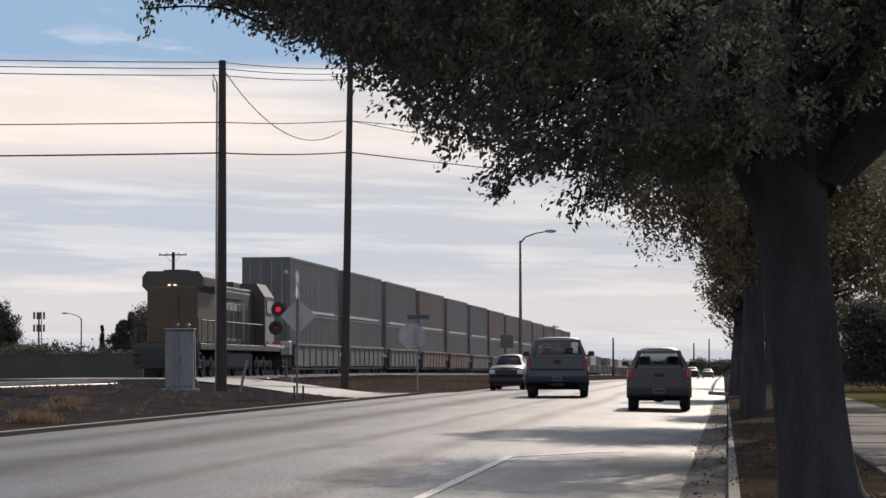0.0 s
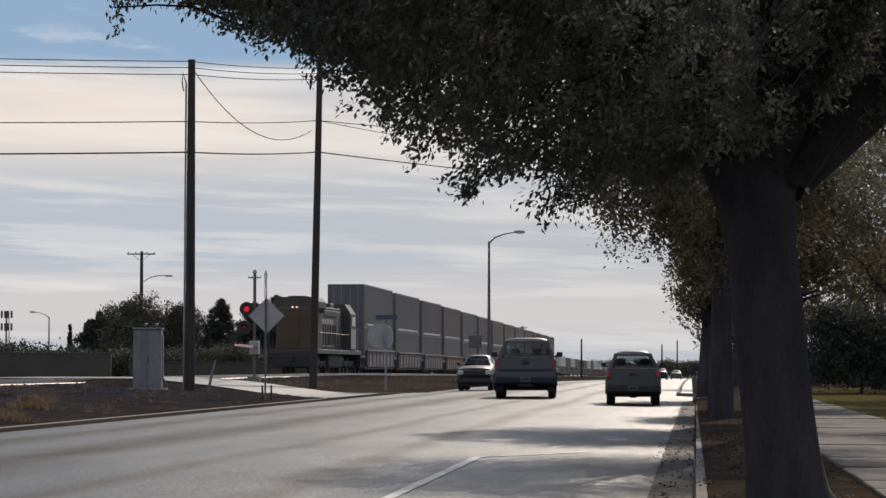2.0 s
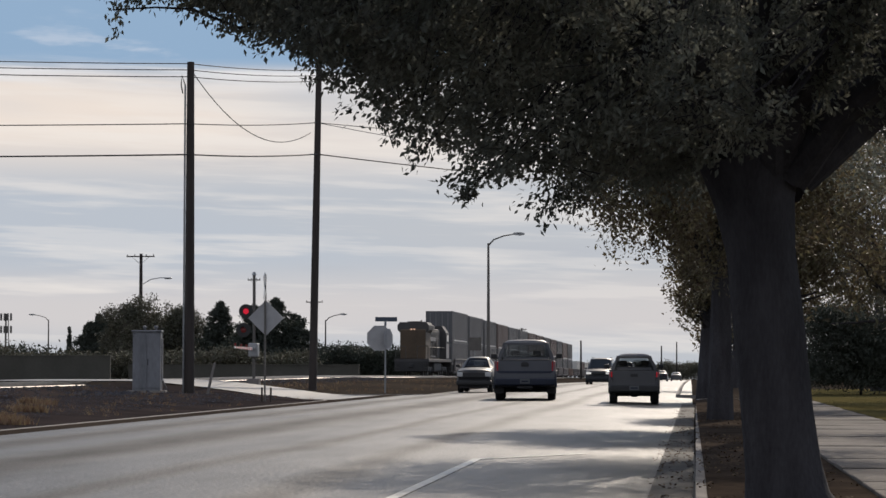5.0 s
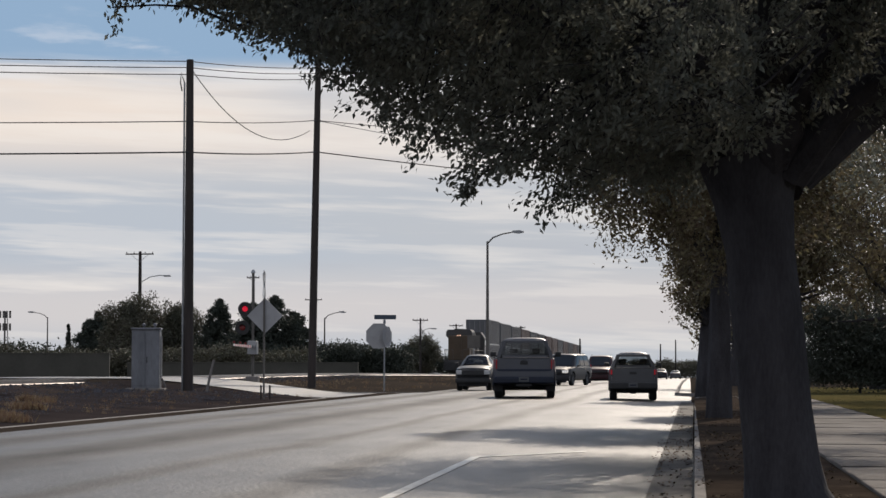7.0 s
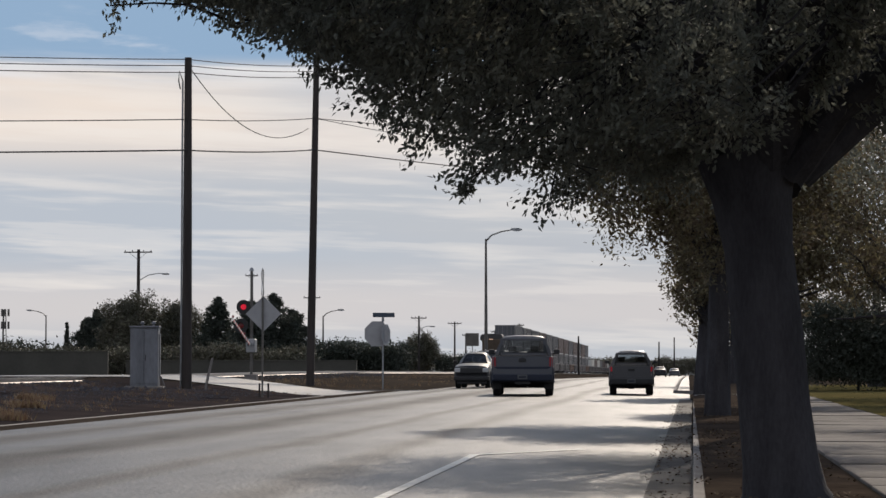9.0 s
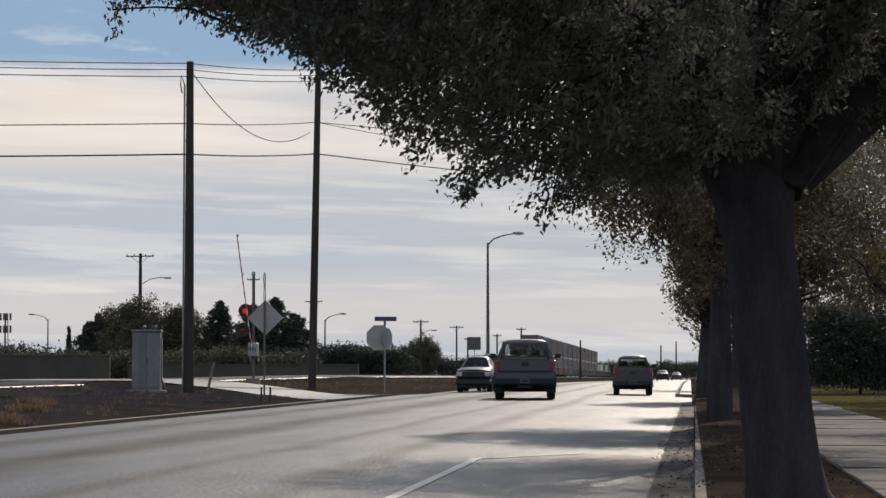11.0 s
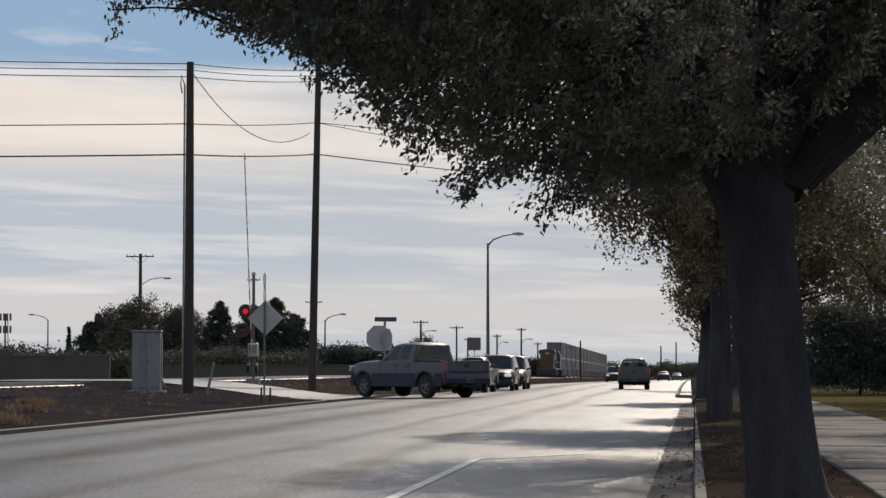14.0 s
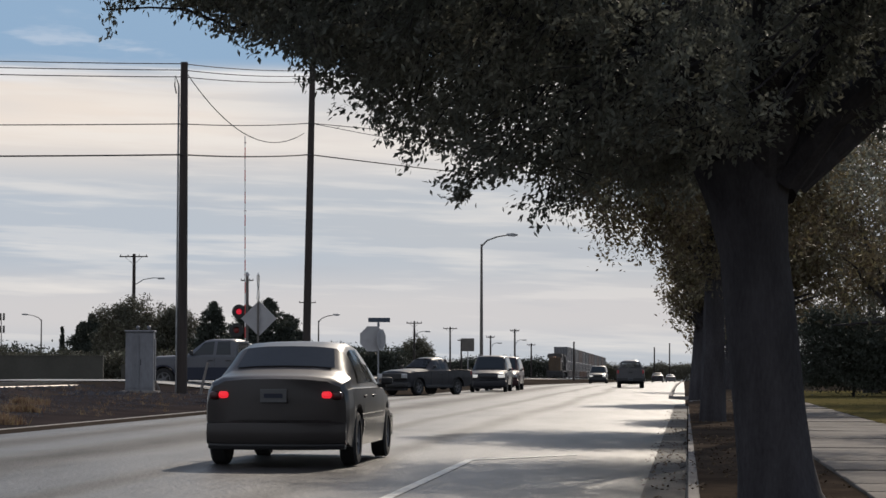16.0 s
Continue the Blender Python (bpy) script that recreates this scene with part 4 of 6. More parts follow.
def crossing_signal():
    ob = thing("crossing_signal", "railway crossing signal mast with red flashing lamps", "crossing signal", at=GATE)
    bm = bmn(); rod(bm, (0, 0, 0), (0, 0, 4.9), 0.065, seg=12); part("mast", bm, DARK_POLE, ob, smooth=True)
    bm = bmn(); box(bm, 0, 0, 0.12, 0.55, 0.55, 0.3, 0.02); part("base", bm, CONCRETE, ob)
    bm = bmn(); box(bm, 0.0, 0.0, 1.55, 0.42, 0.5, 0.62, 0.04); part("gate_mechanism", bm, STEEL_POLE, ob)
    bm = bmn(); rod(bm, (0, 0, 4.9), (0, 0, 5.05), 0.12, 0.05, seg=12); part("bell", bm, STEEL_POLE, ob)
    bm = bmn(); rod(bm, (-0.35, -0.1, 3.0), (0.4, 0.25, 3.0), 0.03, seg=8); part("lamp_bar", bm, STEEL_POLE, ob)
    for name, x, y, z, lit in (("flashing_lamp", -0.3, -0.35, 3.28, True), ("flashing_lamp", -0.42, -0.28, 2.45, False), ("flashing_lamp", 0.45, 0.2, 3.3, False)):
        m = Matrix.Translation((x, y, z)) @ pose(0, 0, 0, 90, 0, 0)
        bm = bmn(); lathe(bm, [(0.32, 0), (0.32, 0.012), (0.1, 0.014)], 24, m); p = part(name, bm, BLACK, ob, "round black lamp background")
        bm = bmn(); lathe(bm, [(0.125, 0.0), (0.125, 0.012), (0.1, 0.035), (0.03, 0.05)], 20, m @ Matrix.Translation((0, 0, 0.016))); part("lens", bm, RED_LAMP if lit else RED_DULL, p, "lit red lens" if lit else "unlit red lens")
        bm = bmn()
        for k in range(9):
            a0, a1 = radians(20 + 140 * k / 9), radians(20 + 140 * (k + 1) / 9)
            q = [bm.verts.new(m @ Vector((0.16 * math.cos(a), 0.16 * math.sin(a) , zz))) for a, zz in ((a0, 0.016), (a1, 0.016), (a1, 0.2), (a0, 0.2))]
            bm.faces.new(q)
        part("hood", bm, BLACK, p)
    return ob


crossing_signal()


def gate_arm():
    ob = thing("crossing_gate_arm", "long red and white striped crossing gate arm rising", "crossing gate", at=(GATE.x - 0.02, GATE.y - 0.32, GATE.z + 1.6))
    L, n = 9.5, 19
    for k in range(n):
        bm = bmn()
        y0, y1 = -L * k / n, -L * (k + 1) / n
        h = 0.13 - 0.06 * k / n
        box(bm, 0, (y0 + y1) / 2, 0, 0.04, abs(y1 - y0) - 0.002, h, 0.004)
        part("stripe", bm, RED_BAND if k % 2 else WHITE_BAND, ob)
    for k in (0.35, 0.65, 0.97):
        bm = bmn(); rod(bm, (0, -L * k, 0.06), (0, -L * k, 0.16), 0.045, seg=8); part("arm_lamp", bm, RED_DULL, ob)
    for s in (-0.12, 0.12):
        bm = bmn(); box(bm, s, 0.45, 0, 0.03, 1.4, 0.12, 0.01); part("counterweight_bar", bm, STEEL_POLE, ob)
        bm = bmn(); box(bm, s * 1.6, 0.95, -0.02, 0.1, 0.35, 0.34, 0.02); part("counterweight", bm, BLACK, ob)
    return ob


gate = gate_arm()


# ---- vehicles ----
def wheel(parent, x, y, r, w, rim=RIM):
    m = Matrix.Translation((0, 0, 0)) @ pose(0, 0, 0, 0, 90 if x > 0 else -90, 0)
    hub = new("wheel")
    hub.parent = parent
    hub.location = (x, y, r)
    bm = bmn()
    lathe(bm, [(r * 0.62, -w / 2), (r * 0.9, -w / 2), (r, -w * 0.36), (r, w * 0.36), (r * 0.9, w / 2), (r * 0.66, w / 2), (r * 0.64, w * 0.3)], 28, m)
    part("tyre", bm, TYRE, hub, smooth=True)
    bm = bmn()
    lathe(bm, [(r * 0.64, w * 0.1), (r * 0.645, w * 0.42), (r * 0.58, w * 0.4), (r * 0.5, w * 0.22), (r * 0.22, w * 0.3), (r * 0.16, w * 0.36), (r * 0.05, w * 0.37)], 20, m)
    for k in range(5):
        box(bm, 0, r * 0.38, w * 0.3, r * 0.16, r * 0.44, w * 0.1, 0, m @ pose(0, 0, 0, 0, 0, 72 * k))
    part("rim", bm, rim, hub)
    return hub


class Shell:
    """A vehicle body as sections along its length; y runs forwards from the rear bumper."""

    def __init__(self, length, keys, axles, r, arch, sill, bow=(0.0, 0.0), gaps=()):
        self.k = sorted(keys)
        self.bow, self.gaps = bow, gaps
        self.length, self.axles, self.r, self.arch, self.sill = length, axles, r, arch, sill

    def val(self, y, i):
        return float(np.interp(y, [k[0] for k in self.k], [k[i] for k in self.k]))

    # keys: y, half width at waist, waist z, half width at top, top z
    def bottom(self, y):
        z = self.sill + 0.10 * (ss(0.5, 0.0, y) + ss(self.length - 0.5, self.length, y))
        for a in self.axles:
            d = abs(y - a)
            if d < self.arch:
                z = max(z, self.r + math.sqrt(self.arch ** 2 - d * d))
        return z

    def section(self, y):
        w, zw, wt, zt = (self.val(y, i) for i in (1, 2, 3, 4))
        zb = self.bottom(y)
        zm = max(zb + 0.02, min(zw - 0.12, 0.62 * zw))
        crown = 0.025 if zt >= zw - 0.001 else 0.0
        lip = min(0.05, abs(zt - zw) * 0.3 + 0.012)
        sign = 1 if zt >= zw else -1
        return [(0, zb), (w * 0.86, zb), (w * 0.965, zb + 0.01), (w * 1.0, max(zb + 0.03, zm)), (w * 0.995, (zm + zw) / 2 + 0.02), (w * 0.975, zw - 0.02), (w * 0.945, zw),
                (wt + (w * 0.945 - wt) * 0.5 + 0.015, zw + (zt - zw) * 0.5), (wt, zt - sign * lip), (max(0.05, wt - 0.09), zt - 0.004 * sign), (wt * 0.5, zt + crown * 0.75), (0, zt + crown)]

    def bowed(self, u, y):
        """Both ends curve inwards towards the corners."""
        return y + u * u * (self.bow[0] * max(0.0, 1 - y / 0.8) - self.bow[1] * max(0.0, 1 - (self.length - y) / 0.9))

    def stations(self):
        ys = set(np.round(np.arange(0, self.length + 0.001, 0.11), 3)) | {k[0] for k in self.k}
        for a in self.axles:
            ys |= {round(a + self.arch * s, 4) for s in (-1.001, -0.995, -0.9, -0.7, -0.4, 0, 0.4, 0.7, 0.9, 0.995, 1.001)}
        return sorted(y for y in ys if 0 <= y <= self.length)

    def mesh(self):
        bm = bmn()
        prev = None
        ys = self.stations()
        for j, y in enumerate(ys):
            sec = self.section(y)
            pts = [(x, z) for x, z in sec] + [(-x, z) for x, z in sec[-2:0:-1]]
            wide = max(x for x, z in pts)
            ring = [bm.verts.new((x, self.bowed(x / wide, y), z)) for x, z in pts]
            if prev:
                mid = (y + ys[j - 1]) / 2
                for i in range(len(ring)):
                    if 9 <= i <= 12 and any(a < mid < b for a, b in self.gaps):
                        continue
                    bm.faces.new((prev[i], prev[(i + 1) % len(ring)], ring[(i + 1) % len(ring)], ring[i]))
            else:
                bm.faces.new(ring)
            prev = ring
        bm.faces.new(prev[::-1])
        bmesh.ops.recalc_face_normals(bm, faces=bm.faces)
        return bm

    def side_point(self, y, k, side, out=0.006):
        """k from the waist (0) to the roof edge (1)."""
        s = self.section(y)
        a, b, c = s[6], s[7], s[8]
        x, z = ((a[0] + (b[0] - a[0]) * k * 2, a[1] + (b[1] - a[1]) * k * 2) if k < 0.5 else (b[0] + (c[0] - b[0]) * (k * 2 - 1), b[1] + (c[1] - b[1]) * (k * 2 - 1)))
        return Vector((side * (x + out), y, z + out * 0.3))

    def side_pane(self, y0, y1, y2, y3, side, k0=0.1, k1=0.93):
        """Window with bottom from y0 to y1 and top from y2 to y3."""
        bm = bmn()
        rows = []
        for j in range(5):
            k = k0 + (k1 - k0) * j / 4
            a, b = y0 + (y2 - y0) * j / 4, y1 + (y3 - y1) * j / 4
            rows.append([bm.verts.new(self.side_point(a + (b - a) * i / 6, k, side)) for i in range(7)])
        for r0, r1 in zip(rows, rows[1:]):
            for i in range(6):
                bm.faces.new((r0[i], r0[i + 1], r1[i + 1], r1[i]) if side > 0 else (r0[i], r1[i], r1[i + 1], r0[i + 1]))
        return bm

    def top_pane(self, y0, y1, inset=0.12, up=0.012):
        """Windscreen or rear window between two stations on the sloping top."""
        bm = bmn()
        rows = []
        for j in range(7):
            y = y0 + (y1 - y0) * j / 6
            s = self.section(y)
            wt = max(0.1, s[8][0] - inset)
            row = []
            for i in range(9):
                u = -1 + 2 * i / 8
                x = u * wt
                z = np.interp(abs(x), [s[11][0], s[10][0], s[9][0], s[8][0]], [s[11][1], s[10][1], s[9][1], s[8][1]])
                row.append(bm.verts.new((x, y, z + up)))
            rows.append(row)
        for r0, r1 in zip(rows, rows[1:]):
            for i in range(8):
                bm.faces.new((r0[i], r0[i + 1], r1[i + 1], r1[i]))
        return bm


def curved_bar(bm, half, y, z0, z1, depth, bow):
    """A rounded bumper bar whose ends sweep away from y by bow."""
    zc, h = (z0 + z1) / 2, (z1 - z0) / 2
    rings = []
    for i in range(15):
        u = -1 + 2 * i / 14
        yy = y + bow * u * u
        k = 1 - 0.12 * abs(u) ** 6
        rings.append([bm.verts.new((u * half, yy + depth * 0.5 * (1 - math.cos(a)) * (1 if bow >= 0 else -1), zc + h * k * math.copysign(abs(math.sin(a)) ** 0.5, math.sin(a)))) for a in [math.pi * (q / 5 - 1) for q in range(11)]])
    for a, b in zip(rings, rings[1:]):
        for q in range(10):
            bm.faces.new((a[q], b[q], b[q + 1], a[q + 1]))
    for ring in (rings[0], rings[-1]):
        bm.faces.new(ring[:-1])
    bmesh.ops.recalc_face_normals(bm, faces=bm.faces)
    return bm


def mirror(ob, x, y, z, mat, k=1.0):
    for s in (-1, 1):
        bm = bmn()
        box(bm, s * (x + 0.02 + 0.1 * k), y, z, 0.22 * k, 0.1, 0.2 * k * k, 0.03)
        box(bm, s * (x + 0.02), y + 0.02, z - 0.06, 0.12, 0.05, 0.05, 0.01)
        part("door_mirror", bm, mat, ob)


def plate_part(ob, x, y, z, rz=0):
    bm = bmn()
    box(bm, x, y, z, 0.31, 0.012, 0.155, 0.004)
    p = part("number_plate", bm, PLATE, ob)
    bm = bmn()
    box(bm, x, y + (-0.009 if y < 1 else 0.009), z, 0.22, 0.004, 0.05)
    part("plate_bar", bm, LOWER_BLUE, p)


def pickup(label, paint, tail, lower=None, compact=False, size=1.0):
    """A pickup truck; its origin is on the ground under the rear bumper."""
    L, W = (5.0, 0.83) if compact else (5.75, 0.985)
    H = 1.64 if compact else 1.92
    waist = 1.09 if compact else 1.27
    r = 0.35 if compact else 0.41
    ax = (1.15, 4.05) if compact else (1.22, 4.82)
    bed = 1.75 if compact else 1.95
    cab0, cab1 = bed + 0.03, (3.1 if compact else 3.75)
    keys = [(0.14, W * 0.96, waist, W - 0.10, waist - 0.42), (0.2, W, waist, W - 0.10, waist - 0.45), (bed - 0.05, W, waist, W - 0.1, waist - 0.45), (bed - 0.04, W, waist, W - 0.1, waist + 0.0),
            (cab0, W, waist, W - 0.09, waist + 0.01), (cab0 + 0.02, W, waist, W - 0.27, H - 0.10), (cab0 + 0.12, W, waist, W - 0.30, H - 0.03), (cab0 + 0.3, W, waist, W - 0.32, H), (cab1 - 0.75, W, waist, W - 0.32, H - 0.01), (cab1 - 0.45, W, waist, W - 0.31, H - 0.06),
            (cab1 + 0.22, W, waist - 0.02, W - 0.14, waist + 0.05), (L - 0.6, W * 0.99, waist - 0.06, W - 0.15, waist + 0.0), (L - 0.15, W * 0.95, waist - 0.12, W - 0.2, waist - 0.07), (L, W * 0.88, waist - 0.35, W - 0.2, waist - 0.22)]
    sh = Shell(L, keys, ax, r, r + 0.085, 0.42 if not compact else 0.36, bow=(0.0, 0.2),
               gaps=((cab0 - 0.001, cab0 + 0.021), (cab1 - 0.42, cab1 + 0.19)))
    ob = thing("pickup_truck", label, "pickup truck", "vehicles")
    body = part("body", sh.mesh(), paint, ob, smooth=True)
    bm = bmn(); box(bm, 0, 0.11, waist - 0.25, W * 1.72, 0.075, 0.48, 0.02); tg = part("tailgate", bm, paint, ob)
    bm = bmn(); box(bm, 0, 0.068, waist - 0.16, 0.24, 0.016, 0.09, 0.01); part("latch", bm, TRIM, tg)
    bm = bmn(); box(bm, 0, 0.11, waist + 0.008, W * 1.74, 0.1, 0.025, 0.01); part("tailgate_cap", bm, TRIM, tg)
    bm = bmn(); box(bm, 0, 0.03, 0.58 if not compact else 0.5, W * 1.94, 0.2, 0.22, 0.05); part("rear_bumper", bm, lower or TRIM, ob)
    bm = bmn(); box(bm, 0, 0.12, 0.42, 0.5, 0.2, 0.1, 0.02); part("tow_hitch", bm, TRIM, ob)
    plate_part(ob, 0, -0.078, 0.6 if not compact else 0.52)
    for s in (-1, 1):
        bm = bmn(); box(bm, s * (W - 0.085), 0.13, waist - (0.22 if not compact else 0.13), 0.11, 0.1, 0.36 if not compact else 0.17, 0.02); part("tail_lamp", bm, tail, ob)
        bm = bmn(); box(bm, s * (W - 0.04), bed / 2 + 0.1, waist + 0.012, 0.09, bed - 0.3, 0.03, 0.01); part("bed_rail", bm, TRIM, ob)
        bm = bmn(); box(bm, s * (W - 0.2), L - 0.06, waist - 0.26, 0.3, 0.1, 0.2, 0.03); part("headlamp", bm, HEAD, ob)
        mid = (cab0 + cab1) / 2 - 0.05
        part("side_window", sh.side_pane(cab0 + 0.22, mid - 0.05, cab0 + 0.3, mid - 0.05, s), GLASS, ob)
        part("side_window", sh.side_pane(mid + 0.07, cab1 + 0.02, mid + 0.07, cab1 - 0.42, s), GLASS, ob)
        for y in (mid + 0.15, cab0 + 0.3):
            bm = bmn(); box(bm, s * (W + 0.002), y, waist - 0.16, 0.03, 0.2, 0.04, 0.01); part("door_handle", bm, TRIM, ob)
        for y in (mid, cab0 + 0.1, cab1 + 0.1):
            bm = bmn(); box(bm, s * (W - 0.008), y, waist - 0.35, 0.02, 0.008, 0.55); part("door_gap", bm, TRIM, ob)
        bm = bmn(); box(bm, s * (W - 0.03), (ax[0] + ax[1]) / 2, 0.44 if not compact else 0.38, 0.1, ax[1] - ax[0] - 2 * r - 0.25, 0.14, 0.03); part("side_sill", bm, lower or TRIM, ob)
        if lower:
            for y0, y1 in ((0.2, ax[0] - r - 0.15), (ax[0] + r + 0.15, ax[1] - r - 0.15), (ax[1] + r + 0.15, L - 0.2)):
                bm = bmn(); box(bm, s * (W - 0.012), (y0 + y1) / 2, 0.63, 0.05, y1 - y0, 0.46, 0.02); part("lower_panel", bm, lower, ob)
        for a in ax:
            bm = bmn()
            for k in range(12):
                a0, a1 = math.pi * k / 12, math.pi * (k + 1) / 12
                R0, R1 = r + 0.08, r + 0.135
                q = [(a + math.cos(t_) * R_, r + math.sin(t_) * R_) for t_, R_ in ((a0, R0), (a1, R0), (a1, R1), (a0, R1))]
                vo = [bm.verts.new((s * (W + 0.012), y, z)) for y, z in q]
                vi = [bm.verts.new((s * (W - 0.05), y, z)) for y, z in q]
                bm.faces.new(vo)
                for i in range(4):
                    bm.faces.new((vo[i], vi[i], vi[(i + 1) % 4], vo[(i + 1) % 4]))
            part("wheel_arch", bm, lower or TRIM, ob)
            wheel(ob, s * (W - 0.15), a, r, 0.25)
    # rear window of the cab stands upright
    bm = bmn()
    hz0, hz1 = waist + 0.1, H - 0.13
    v = [bm.verts.new(p) for p in ((-W + 0.2, cab0 - 0.022, hz0), (W - 0.2, cab0 - 0.022, hz0), (W - 0.33, cab0 - 0.008, hz1), (-W + 0.33, cab0 - 0.008, hz1))]
    bm.faces.new(v)
    bmesh.ops.solidify(bm, geom=bm.faces[:], thickness=0.012)
    part("rear_window", bm, CLEAR_GLASS, ob)
    part("windscreen", sh.top_pane(cab1 - 0.40, cab1 + 0.16), CLEAR_GLASS, ob)
    bm = bmn()
    for z0, z1 in ((waist - 0.02, hz0 + 0.02), (hz1 - 0.02, H - 0.07)):
        box(bm, 0, cab0 + 0.012, (z0 + z1) / 2, W * 2 - 0.5, 0.05, z1 - z0, 0.01)
    for s in (-1, 1):
        box(bm, s * (W - 0.285), cab0 + 0.012, (hz0 + hz1) / 2, 0.12, 0.05, hz1 - hz0, 0.01)
    part("window_surround", bm, paint, ob)
    for s in (-1, 1):
        bm = bmn()
        box(bm, s * 0.36, cab0 + 0.3, waist - 0.1, 0.5, 0.14, 0.5, 0.05)
        box(bm, s * 0.36, cab0 + 0.27, waist + 0.24, 0.27, 0.1, 0.17, 0.04)
        part("seat", bm, TRIM, ob)
    bm = bmn(); box(bm, 0, cab1 + 0.05, waist - 0.06, W * 1.6, 0.3, 0.14, 0.04); part("dashboard", bm, TRIM, ob)
    bm = bmn(); box(bm, 0, L - 0.02, waist - 0.27, W * 1.25, 0.06, 0.26, 0.03); part("grille", bm, TRIM, ob)
    bm = bmn(); curved_bar(bm, W * 0.97, L + 0.06, 0.4 if not compact else 0.34, 0.66 if not compact else 0.58, 0.24, -0.16); part("front_bumper", bm, TRIM, ob, smooth=True)
    bm = bmn(); box(bm, 0, L - 0.25, 0.33, W * 1.6, 0.12, 0.26, 0.03); part("air_dam", bm, TRIM, ob)
    bm = bmn(); box(bm, 0, L * 0.5, 0.5, 0.9, L * 0.8, 0.16, 0.02); part("underbody", bm, TRIM, ob)
    bm = bmn()
    for a in ax:
        rod(bm, (-W + 0.2, a, r), (W - 0.2, a, r), 0.06, seg=8)
        box(bm, 0, a, r, 0.3, 0.3, 0.26, 0.08)
    part("axle", bm, TRIM, ob, kind="stuff")
    mirror(ob, W - 0.02, cab1 - 0.05, waist + 0.14, TRIM, 0.8 if compact else 0.9)
    if lower:
        # badge, mud flaps and a deep blue valance over the bumper
        bm = bmn(); lathe(bm, [(0.09, 0), (0.085, 0.012), (0.04, 0.016)], 18, Matrix.Translation((0, 0.068, waist - 0.13)) @ pose(0, 0, 0, 90, 0, 0) @ Matrix.Diagonal((1.4, 0.8, 1, 1))); part("badge", bm, TRIM, tg)
        bm = bmn(); box(bm, 0, 0.075, 0.76, W * 1.96, 0.12, 0.34, 0.03); part("rear_valance", bm, lower, ob)
        for s in (-1, 1):
            bm = bmn(); box(bm, s * (W - 0.15), ax[0] - r - 0.1, 0.42, 0.3, 0.02, 0.42, 0.005); part("mud_flap", bm, TRIM, ob)
    if size != 1.0:
        done = set()
        for o in ob.children_recursive:
            o.location *= size
            if o.data and o.data not in done:
                done.add(o.data)
                o.data.transform(Matrix.Scale(size, 4))
    return ob


